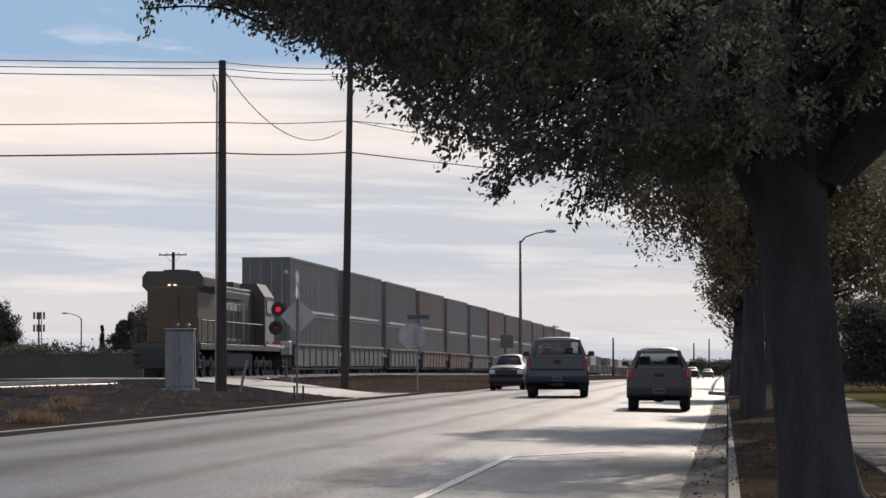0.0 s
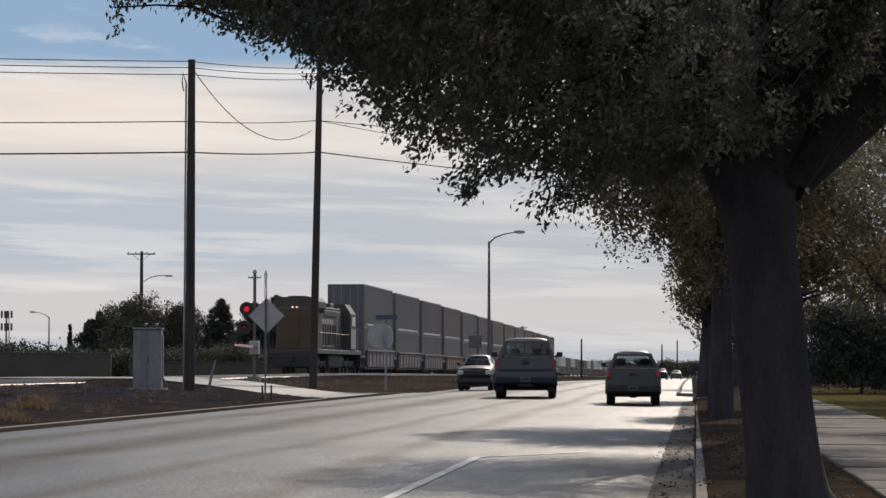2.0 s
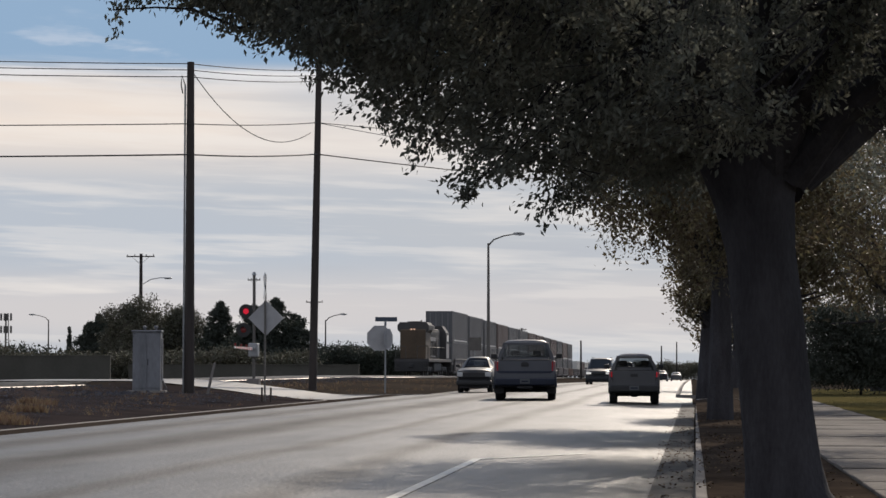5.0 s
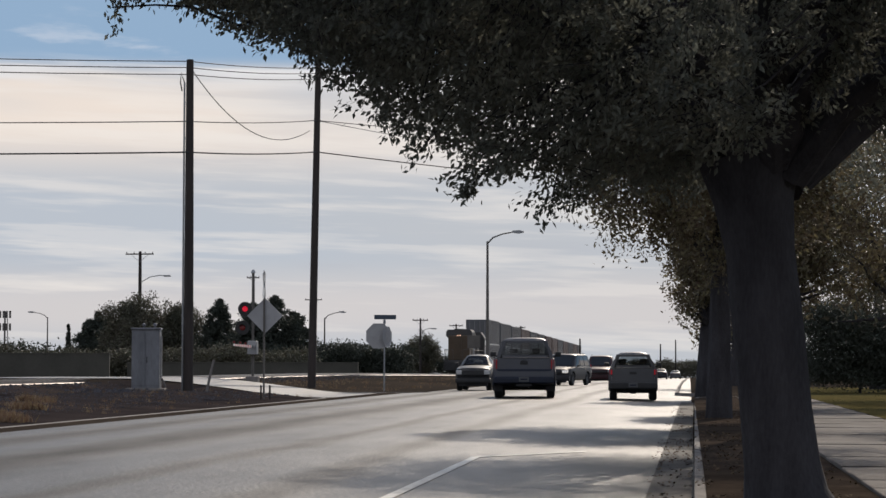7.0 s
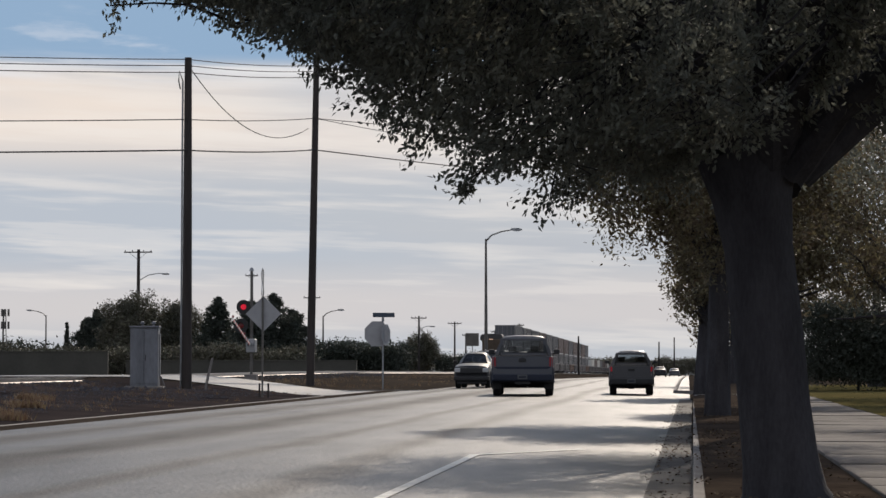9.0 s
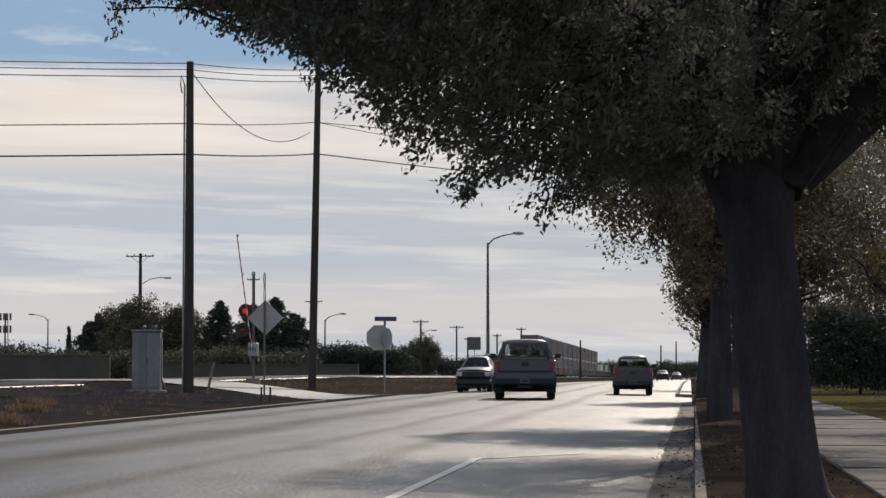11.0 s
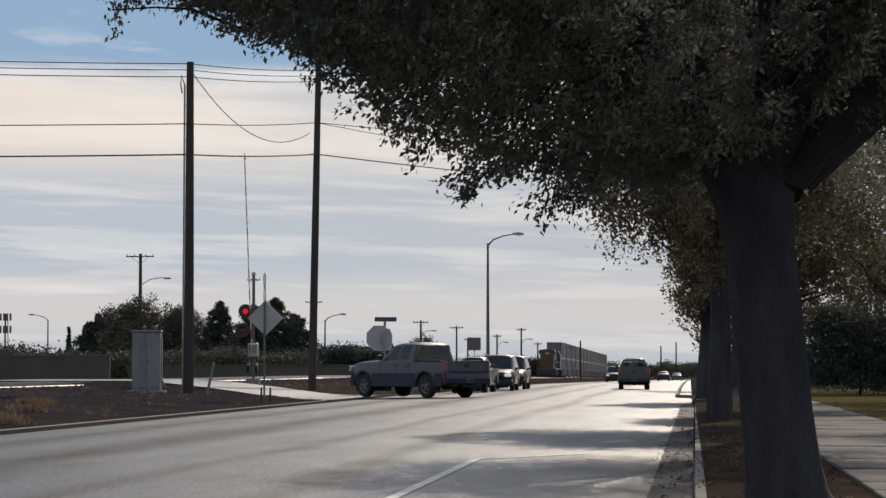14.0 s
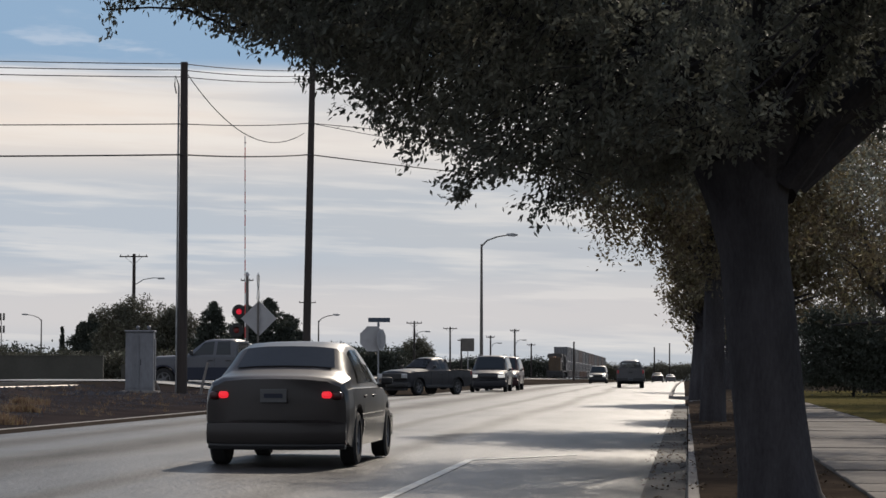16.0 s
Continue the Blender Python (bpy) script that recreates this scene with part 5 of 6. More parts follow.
def car(name, label, paint, suv=False, tail=TAIL_DIM, head=HEAD, L=4.75, W=0.89, H=1.42, category="car"):
    """A saloon or an SUV; its origin is on the ground under the rear bumper."""
    r = 0.36 if suv else 0.32
    waist = H * 0.59 if suv else 0.93
    ax = (0.95, L - 0.92)
    if suv:
        keys = [(0.0, W * 0.93, waist - 0.25, W - 0.12, waist - 0.2), (0.04, W * 0.96, waist, W - 0.13, waist + 0.05), (0.32, W, waist, W - 0.2, H - 0.06), (0.6, W, waist, W - 0.22, H), (L * 0.5, W, waist, W - 0.22, H),
                (L * 0.56, W, waist, W - 0.24, H - 0.05), (L * 0.72, W, waist - 0.03, W - 0.14, waist + 0.03), (L - 0.5, W * 0.98, waist - 0.1, W - 0.16, waist - 0.05), (L - 0.1, W * 0.9, waist - 0.2, W - 0.22, waist - 0.14), (L, W * 0.8, waist - 0.4, W - 0.3, waist - 0.3)]
        rear, front = (0.07, 0.30), (L * 0.575, L * 0.71)
        sides = [(0.5, L * 0.28, 0.55, L * 0.28), (L * 0.30, L * 0.46, L * 0.30, L * 0.46), (L * 0.48, L * 0.66, L * 0.48, L * 0.56)]
    else:
        keys = [(0.0, W * 0.84, waist - 0.28, W - 0.24, waist - 0.14), (0.05, W * 0.92, waist - 0.06, W - 0.20, waist + 0.07), (0.16, W * 0.95, waist - 0.02, W - 0.16, waist + 0.115), (0.55, W * 0.98, waist, W - 0.15, waist + 0.155), (0.82, W * 0.985, waist, W - 0.17, waist + 0.185),
                (1.3, W, waist, W - 0.25, H - 0.07), (1.65, W, waist, W - 0.27, H - 0.01), (2.2, W, waist, W - 0.27, H), (2.55, W, waist, W - 0.27, H - 0.03), (3.35, W * 0.99, waist - 0.02, W - 0.16, waist + 0.05),
                (L - 0.6, W * 0.95, waist - 0.14, W - 0.18, waist - 0.08), (L - 0.12, W * 0.85, waist - 0.27, W - 0.25, waist - 0.2), (L, W * 0.74, waist - 0.42, W - 0.32, waist - 0.36)]
        rear, front = (0.87, 1.28), (2.62, 3.28)
        sides = [(1.12, 1.98, 1.42, 1.98), (2.05, 3.1, 2.05, 2.5)]
    sh = Shell(L, keys, ax, r, r + 0.06, 0.22 if not suv else 0.34, bow=(0.0, 0.22) if suv else (0.2, 0.25))
    ob = thing(name, label, category, "vehicles")
    part("body", sh.mesh(), paint, ob, smooth=True)
    part("rear_window", sh.top_pane(*rear), GLASS, ob)
    part("windscreen", sh.top_pane(*front), GLASS, ob)
    for s in (-1, 1):
        for q in sides:
            part("side_window", sh.side_pane(*q, s), GLASS, ob)
        if suv:
            bm = bmn(); box(bm, s * (W - 0.13), 0.05, waist - 0.02, 0.16, 0.12, 0.34, 0.03); part("tail_lamp", bm, tail, ob)
        else:
            bm = bmn(); box(bm, s * (W - 0.285), 0.125, waist - 0.09, 0.115, 0.1, 0.08, 0.03); part("tail_lamp", bm, tail, ob)
            bm = bmn(); box(bm, s * (W - 0.17), 0.19, waist - 0.10, 0.13, 0.14, 0.10, 0.04); part("indicator_lamp", bm, LENS_DARK, ob)
        bm = bmn(); box(bm, s * (W - 0.27), L - 0.17, waist - 0.27, 0.34, 0.16, 0.15, 0.04); part("headlamp", bm, head, ob)
        bm = bmn(); box(bm, s * (W - 0.005), L * 0.45, waist * 0.62, 0.02, L * 0.42, 0.06, 0.008); part("side_moulding", bm, paint, ob)
        for y in (L * 0.3, L * 0.47):
            bm = bmn(); box(bm, s * (W - 0.002), y, waist - 0.12, 0.03, 0.18, 0.035, 0.01); part("door_handle", bm, paint, ob)
        for a in ax:
            wheel(ob, s * (W - 0.115), a, r, 0.2)
    bm = bmn(); curved_bar(bm, W * (0.97 if suv else 0.92), -0.06 if suv else -0.02, 0.46 if suv else 0.24, 0.7 if suv else 0.55, 0.24, 0.1 if suv else 0.2); part("rear_bumper", bm, paint if not suv else TRIM, ob, smooth=True)
    bm = bmn(); curved_bar(bm, W * 0.9, 0.0, 0.2 if not suv else 0.32, 0.3 if not suv else 0.48, 0.2, 0.2); part("rear_valance", bm, TRIM, ob, smooth=True)
    bm = bmn(); curved_bar(bm, W * 0.95, L + 0.05, 0.24, 0.58, 0.24, -0.25); part("front_bumper", bm, paint, ob, smooth=True)
    bm = bmn(); box(bm, 0, L - 0.2, 0.27, W * 1.5, 0.14, 0.2, 0.03); part("air_dam", bm, TRIM, ob)
    bm = bmn(); box(bm, 0, L - 0.03, waist - 0.28, W * 0.9, 0.08, 0.13, 0.03); part("grille", bm, TRIM, ob)
    plate_part(ob, 0, -0.005 if not suv else 0.0, waist - (0.1 if not suv else 0.22))
    bm = bmn(); box(bm, 0, L / 2, 0.37, W * 1.1, L * 0.8, 0.1, 0.03); part("underbody", bm, TRIM, ob)
    mirror(ob, W - 0.04, L * 0.655 if not suv else L * 0.64, waist + 0.06, TRIM, 0.7)
    if suv:
        for s in (-1, 1):
            bm = bmn(); box(bm, s * (W - 0.3), L * 0.33, H + 0.05, 0.04, 1.8, 0.03, 0.008); part("roof_rail", bm, TRIM, ob)
    return ob


pickup_white = pickup("white crew cab pickup truck, paint darkened for shade, with blue lower trim", WHITE_CAR_SHADED, TAIL_DIM, lower=LOWER_BLUE, size=1.09)
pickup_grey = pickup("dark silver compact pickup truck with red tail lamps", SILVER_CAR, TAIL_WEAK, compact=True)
pickup_oncoming = pickup("dark grey pickup truck waiting to turn at the crossing", GREY_CAR, TAIL_DIM, compact=True)
suv_white = car("suv", "dark grey SUV with headlamps on waiting behind the pickup", GREY_CAR, True, head=HEAD_LIT, L=4.8, W=0.92, H=1.76, category="suv")
suv_red = car("suv", "dark red SUV waiting in the oncoming lane", RED_CAR, True, head=HEAD, L=4.7, W=0.92, H=1.74, category="suv")
sedan = car("sedan", "champagne saloon car, paint darkened for backlit shade, with red tail lamps on", BEIGE_CAR_SHADED, tail=TAIL_LIT, H=1.46)
far_car_a = car("sedan", "small distant dark saloon car on the road", GREY_CAR)
far_car_b = car("sedan", "small distant pale saloon car on the road", SILVER_CAR, head=HEAD_LIT)
far_car_c = car("suv", "distant oncoming dark grey SUV", GREY_CAR, True, head=HEAD_LIT, H=1.7, category="suv")


# ---- train ----
def truck_set(parent, y, r=0.46, n=3, pitch=1.7):
    for s in (-1, 1):
        bm = bmn()
        box(bm, s * 1.08, y, r + 0.12, 0.16, pitch * (n - 1) + 1.2, 0.34, 0.05)
        for k in range(n):
            box(bm, s * 1.12, y + (k - (n - 1) / 2) * pitch, r, 0.2, 0.36, 0.36, 0.04)
        part("bogie_frame", bm, LOCO_DARK, parent)
    for k in range(n):
        bm = bmn()
        yy = y + (k - (n - 1) / 2) * pitch
        for s in (-1, 1):
            rod(bm, (s * 0.68, yy, r), (s * 0.82, yy, r), r, seg=20)
        rod(bm, (-0.7, yy, r), (0.7, yy, r), 0.09, seg=8)
        part("wheelset", bm, WHEEL_STEEL, parent)


def locomotive():
    """A six-axle diesel; its origin is at the rail under the rear coupler."""
    ob = thing("locomotive", "yellow and grey diesel freight locomotive at the train's end", "locomotive", "freight train")
    L = 21.0
    bm = bmn(); box(bm, 0, L / 2, 1.35, 3.0, L - 1.2, 0.28, 0.03); part("walkway_frame", bm, LOCO_GREY, ob)
    bm = bmn(); box(bm, 0, 10.4, 0.75, 2.5, 6.2, 0.85, 0.15); part("fuel_tank", bm, LOCO_DARK, ob)
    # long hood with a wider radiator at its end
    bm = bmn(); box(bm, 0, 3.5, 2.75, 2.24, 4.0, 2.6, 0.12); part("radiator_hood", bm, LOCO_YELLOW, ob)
    bm = bmn(); box(bm, 0, 10.3, 2.75, 1.95, 9.7, 2.6, 0.12); part("long_hood", bm, LOCO_DARK, ob)
    bm = bmn(); box(bm, 0, 8.2, 4.1, 1.85, 13.0, 0.2, 0.06); part("hood_roof", bm, LOCO_GREY, ob)
    bm = bmn()
    prism(bm, [(-1.12, 3.75), (1.12, 3.75), (1.36, 4.0), (1.36, 4.4), (1.16, 4.66), (-1.16, 4.66), (-1.36, 4.4), (-1.36, 4.0)], 3.6, Matrix.Translation((0, 3.45, 0)))
    part("radiator_flare", bm, LOCO_GREY, ob)
    for y in (2.5, 3.7, 4.8):
        bm = bmn()
        lathe(bm, [(0.6, 0), (0.6, 0.12), (0.5, 0.13), (0.1, 0.08)], 18, Matrix.Translation((0, y, 4.61)))
        part("radiator_fan", bm, LOCO_DARK, ob)
    for s in (-1, 1):
        bm = bmn(); box(bm, s * 1.36, 3.45, 4.18, 0.03, 3.2, 0.28, 0.005); part("radiator_grille", bm, LOCO_DARK, ob)
        for k in range(9):
            bm = bmn(); box(bm, s * 0.985, 5.4 + 1.02 * k, 2.55, 0.03, 0.86, 1.75, 0.008)
            part("hood_door", bm, LOCO_WHITE if k < 6 else LOCO_GREY, ob)
            if k < 7:
                for q in range(4):
                    bm = bmn(); box(bm, s * 1.003, 5.1 + 1.02 * k + 0.2 * q, 2.45, 0.03, 0.07, 1.3); part("louvre", bm, LOCO_DARK, ob)
        bm = bmn(); box(bm, s * 0.99, 9.5, 3.8, 0.04, 5.2, 0.32, 0.01); part("vent_grille", bm, LOCO_DARK, ob)
        for k in range(14):
            bm = bmn(); rod(bm, (s * 1.45, 1.0 + 1.25 * k, 1.48), (s * 1.45, 1.0 + 1.25 * k, 2.5), 0.022, seg=6); part("handrail_post", bm, LOCO_GREY, ob)
        bm = bmn(); rod(bm, (s * 1.45, 1.0, 2.5), (s * 1.45, 17.2, 2.5), 0.022, seg=6); part("handrail", bm, LOCO_GREY, ob)
    bm = bmn(); box(bm, 0, 12.3, 4.35, 1.4, 1.6, 0.35, 0.06); part("exhaust_housing", bm, LOCO_GREY, ob)
    # cab and short hood
    bm = bmn()
    prism(bm, [(-1.52, 1.5), (1.52, 1.5), (1.52, 3.9), (1.1, 4.55), (-1.1, 4.55), (-1.52, 3.9)], 2.5, Matrix.Translation((0, 16.4, 0)))
    part("cab", bm, LOCO_GREY, ob)
    for s in (-1, 1):
        bm = bmn(); box(bm, s * 1.53, 16.4, 3.4, 0.03, 1.5, 0.62, 0.01); part("cab_window", bm, GLASS, ob)
        bm = bmn(); box(bm, s * 1.528, 16.4, 2.25, 0.025, 2.3, 1.3, 0.005); part("cab_panel", bm, LOCO_WHITE, ob)
    for s in (-0.55, 0.55):
        bm = bmn(); box(bm, s, 15.135, 3.75, 0.5, 0.03, 0.45, 0.01); part("cab_rear_window", bm, GLASS, ob)
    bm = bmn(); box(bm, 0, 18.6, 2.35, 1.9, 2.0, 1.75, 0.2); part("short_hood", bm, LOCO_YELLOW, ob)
    bm = bmn(); box(bm, 0, 17.75, 3.5, 2.0, 0.4, 0.7, 0.05); part("windscreen_band", bm, LOCO_DARK, ob)
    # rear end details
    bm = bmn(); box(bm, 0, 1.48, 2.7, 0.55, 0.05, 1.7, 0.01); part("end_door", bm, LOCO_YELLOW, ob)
    for s in (-0.13, 0.13):
        bm = bmn(); lathe(bm, [(0.085, 0), (0.085, 0.07), (0.03, 0.09)], 14, Matrix.Translation((s, 1.62, 4.0)) @ pose(0, 0, 0, 90, 0, 0)); part("headlight", bm, HEADLIGHT_TRAIN, ob)
    for y in (0.5, L - 0.5):
        bm = bmn(); box(bm, 0, y, 0.85, 2.9, 0.18, 0.9, 0.04); part("pilot_plate", bm, LOCO_DARK, ob)
        bm = bmn()
        for s in (-1, 1):
            for z in (0.45, 0.75, 1.05):
                box(bm, s * 1.3, y, z, 0.4, 0.45, 0.05, 0.01)
        part("step", bm, LOCO_GREY, ob, kind="stuff")
        for s in (-1, 1):
            bm = bmn()
            rod(bm, (s * 1.4, y, 1.45), (s * 1.4, y, 2.6), 0.025, seg=6)
            rod(bm, (s * 0.5, y, 1.45), (s * 0.5, y, 2.55), 0.025, seg=6)
            rod(bm, (s * 1.4, y, 2.6), (s * 0.5, y, 2.55), 0.025, seg=6)
            part("end_handrail", bm, LOCO_GREY, ob)
        bm = bmn(); box(bm, 0, y + (-0.5 if y < 2 else 0.5), 0.9, 0.3, 0.8, 0.3, 0.05); part("coupler", bm, LOCO_DARK, ob)
    truck_set(ob, 4.2, 0.5); truck_set(ob, 16.8, 0.5)
    return ob


def container(kind_mat, label, L=16.15):
    """A corrugated box; its origin is at the middle of its floor's rear edge."""
    ob = thing("shipping_container", label, "container", "container train")
    W, H = 2.56, 2.88
    bm = bmn()
    box(bm, 0, L / 2, H / 2, W - 0.07, L - 0.06, H - 0.06)
    for s in (-1, 1):
        n = int(L / 0.42)
        for k in range(n):
            y = 0.25 + (L - 0.5) * (k + 0.5) / n
            box(bm, s * (W / 2 - 0.02), y, H / 2, 0.03, (L - 0.5) / n * 0.55, H - 0.3)
    part("panel", bm, kind_mat, ob)
    bm = bmn()
    for s in (-1, 1):
        for z in (0.07, H - 0.06):
            box(bm, s * (W / 2 - 0.03), L / 2, z, 0.08, L, 0.13)
        for y in (0.05, L - 0.05):
            box(bm, s * (W / 2 - 0.05), y, H / 2, 0.11, 0.11, H)
    for y in (0.05, L - 0.05):
        for z in (0.07, H - 0.06):
            box(bm, 0, y, z, W, 0.1, 0.13)
    part("frame", bm, kind_mat, ob)
    for s in (-1, 1):
        bm = bmn(); box(bm, s * 0.61, 0.015, H / 2, 1.14, 0.035, H - 0.28, 0.008); part("end_door", bm, kind_mat, ob)
        bm = bmn()
        for k in (0.3, 0.85):
            rod(bm, (s * k, -0.015, 0.15), (s * k, -0.015, H - 0.15), 0.02, seg=6)
        part("locking_rod", bm, STEEL_POLE, ob)
        # added pale strip: the sunlit line at the container's foot, put into colour
        bm = bmn(); box(bm, s * (W / 2 + 0.016), L / 2, 0.10, 0.02, L * 0.8, 0.15, 0.004); part("bottom_rail", bm, SUNLIT_STRIP, ob, "pale strip painted as the sunlit line along the bottom")
    return ob


def well_car(mat, label, L=18.3, lowside=0.55):
    ob = thing("well_car", label, "rail car", "well cars")
    bm = bmn()
    for s in (-1, 1):
        box(bm, s * 1.42, L / 2, 1.02, 0.12, L - 3.2, 1.0 + lowside * 0.2, 0.02)
        box(bm, s * 1.44, L / 2, 1.6, 0.2, L - 3.0, 0.12, 0.02)
        for k in range(8):
            box(bm, s * 1.49, 2.2 + (L - 4.4) * k / 7, 1.02, 0.07, 0.12, 0.95)
    part("side_sill", bm, mat, ob)
    bm = bmn(); box(bm, 0, L / 2, 0.34, 2.7, L - 3.4, 0.1); part("floor", bm, mat, ob)
    for y in (0.85, L - 0.85):
        bm = bmn(); box(bm, 0, y, 1.15, 2.7, 1.7, 0.2, 0.02); part("end_platform", bm, mat, ob)
        truck_set(ob, y, 0.42, 2, 1.75)
    return ob


# ---- background ----
def far_house(at, w, d, h, label, rz=0, mat=BUILDING):
    ob = thing("house", label, "house", "far houses", at=at, rz=rz)
    bm = bmn(); box(bm, 0, 0, h / 2, w, d, h); part("wall", bm, mat, ob)
    bm = bmn()
    prism(bm, [(-w / 2 - 0.5, h), (w / 2 + 0.5, h), (0, h + w * 0.16)], d + 0.9)
    part("roof", bm, ROOF, ob)
    for k in (-0.28, 0.05, 0.3):
        bm = bmn(); box(bm, w * k, -d / 2 - 0.01, h * 0.55, w * 0.12, 0.06, h * 0.4, 0.01); part("window", bm, GLASS, ob)
    return ob


# ---- build the background ----
for z1, z2 in ((11.98, 14.1), (11.75, 13.85), (11.5, 13.6)):
    sagging("overhead_cable", (-48, 78, z1 + 0.9), P1 + Vector((0, -0.1, z1)), 0.3, 0.018, "thin black overhead power cable", 16)
    sagging("overhead_cable", P1 + Vector((0, -0.1, z1)), P2 + Vector((0.2, -0.1, z2)), 0.1, 0.018, "thin black overhead power cable", 12)
for z1, z2, z3, r in ((9.78, 11.75, 17.8, 0.02), (8.66, 10.35, 14.8, 0.03)):
    sagging("overhead_cable", (-48, 78, z1 - 0.05), P1 + Vector((0, -0.17, z1)), 0.15, r, "thick black overhead telephone cable", 16)
    sagging("overhead_cable", P1 + Vector((0, -0.17, z1)), P2 + Vector((0.2, -0.17, z2)), 0.08, r, "thick black overhead telephone cable", 12)
    sagging("overhead_cable", P2 + Vector((0.2, -0.17, z2)), (-6.5, 185, z3 + 0.3), 0.08, r, "thick black overhead telephone cable", 16)
sagging("slack_cable", P1 + Vector((0.1, -0.1, 11.65)), P2 + Vector((-0.1, -0.15, 11.3)), 1.25, 0.018, "slack hanging service cable", 18)
sagging("slack_cable", P2 + Vector((0.2, -0.15, 11.75)), (-6.5, 185, 16.7), 0.3, 0.016, "slack hanging service cable", 18)

wood_pole("utility_pole", (-57.3, 250, 0.1), 13.0, 0.2, "distant wooden utility pole with crossarm and street lamp", arms=((12.7, 3.0),), group="far utility poles", lamp=(9.8, 2.6))
wood_pole("utility_pole", (-54.3, 300, 0.1), 12.3, 0.2, "distant wooden utility pole with short crossarm", arms=((12.0, 1.6),), group="far utility poles")
for px, y, h, w, lamp in ((-52.9, 340, 10.6, 2.4, None), (-37.7, 340, 7.7, 2.2, (5.6, 1.6)), (-38.4, 400, 7.9, 2.3, None), (-39.3, 430, 6.3, 1.3, None), (-31.7, 400, 6.5, 1.4, (4.6, 1.2)), (-27.0, 390, 7.4, 1.5, (5.0, 1.2)), (-28.1, 450, 5.7, 1.5, None)):
    wood_pole("utility_pole", (px, y, 0.1), h, 0.15, "distant wooden utility pole with crossarm", arms=((h - 0.3, w),), group="far utility poles", lamp=lamp)
for x, y, h in ((-19.3, 430, 5.8), (-6.2, 520, 5.6), (-3.2, 560, 6.9)):
    wood_pole("utility_pole", (x, y, 0.1), h, 0.17, "distant bare wooden utility pole", group="far utility poles")
street_light((-80.6, 300, 0.1), 7.1, -2.2, "distant street lamp with one arm", "far street lights")
street_light((-40.0, 265, 0.1), 6.3, 2.0, "distant street lamp with one arm", "far street lights")


def mast(at, h):
    ob = thing("cell_tower", "distant lattice mast with panel antennas", "tower", at=at)
    bm = bmn()
    for a in range(3):
        x, y = 0.4 * math.cos(a * 2.1), 0.4 * math.sin(a * 2.1)
        rod(bm, (x, y, 0), (x * 0.6, y * 0.6, h), 0.07, seg=6)
    part("mast", bm, DARK_POLE, ob)
    for z in (h - 0.5, h - 2.4):
        for k in range(4):
            bm = bmn(); box(bm, -0.75 + 0.5 * k, -0.4 + 0.1 * (k % 2), z, 0.3, 0.2, 1.1, 0.03); part("antenna", bm, DARK_POLE, ob)


mast((-103.2, 360, dip(360)), 9.3 - dip(360))

# street trees on the near side
round_tree("street_tree", (1.2, 38.5, 0.14), 9.6, 3.5, 3.9, LEAF, "street tree with dark green crown over the kerb", 27, 0.10, 1050, 46, 0.24, open_=0.7, spread=0.075)
round_tree("street_tree", (0.6, 51, 0.14), 8.6, 3.15, 3.1, LEAF_YELLOW, "street tree with thinning yellow-green autumn leaves", 28, 0.12, 1250, 46, 0.24, open_=0.8, spread=0.06)
round_tree("street_tree", (2.1, 64, 0.14), 7.6, 2.2, 2.6, LEAF_YELLOW, "street tree with thinning yellow-green autumn leaves", 21, 0.14, 800, 44, 0.26, open_=0.6, spread=0.08)
round_tree("street_tree", (0.66, 88, 0.14), 9.5, 1.7, 2.4, LEAF_YELLOW, "street tree with dry yellowing leaves", 22, 0.16, 520, 40, 0.42, open_=0.4, spread=0.08)
round_tree("street_tree", (5.6, 66, 0.14), 8.0, 3.0, 2.5, LEAF_YELLOW, "street tree with brown and yellow autumn leaves", 23, 0.15, 330, 40, 0.16, open_=1.0, spread=0.07)
round_tree("street_tree", (7.4, 78, 0.14), 9.0, 4.0, 2.0, LEAF_OLIVE, "broad shade tree behind the lawn", 24, 0.2, 300, 34, 0.25, open_=0.8, spread=0.08)
round_tree("street_tree", (8.5, 112, 0.14), 10.5, 5.0, 1.8, LEAF_OLIVE, "broad shade tree behind the lawn", 25, 0.2, 420, 30, 0.35, open_=0.1)
round_tree("street_tree", (6.6, 47, 0.14), 8.0, 3.0, 2.6, LEAF_YELLOW, "street tree shading the sidewalk with dry leaves", 29, 0.14, 270, 40, 0.2, open_=0.6, spread=0.08)
round_tree("street_tree", (6.4, 31, 0.14), 8.0, 3.1, 2.6, LEAF_YELLOW, "street tree shading the sidewalk with yellowing leaves", 30, 0.14, 250, 40, 0.2, open_=0.6, spread=0.08)
round_tree("street_tree", (2.4, 130, 0.14), 9.0, 3.5, 2.2, LEAF_YELLOW, "street tree with yellowing leaves", 26, 0.2, 300, 26, 0.3, open_=0.3)


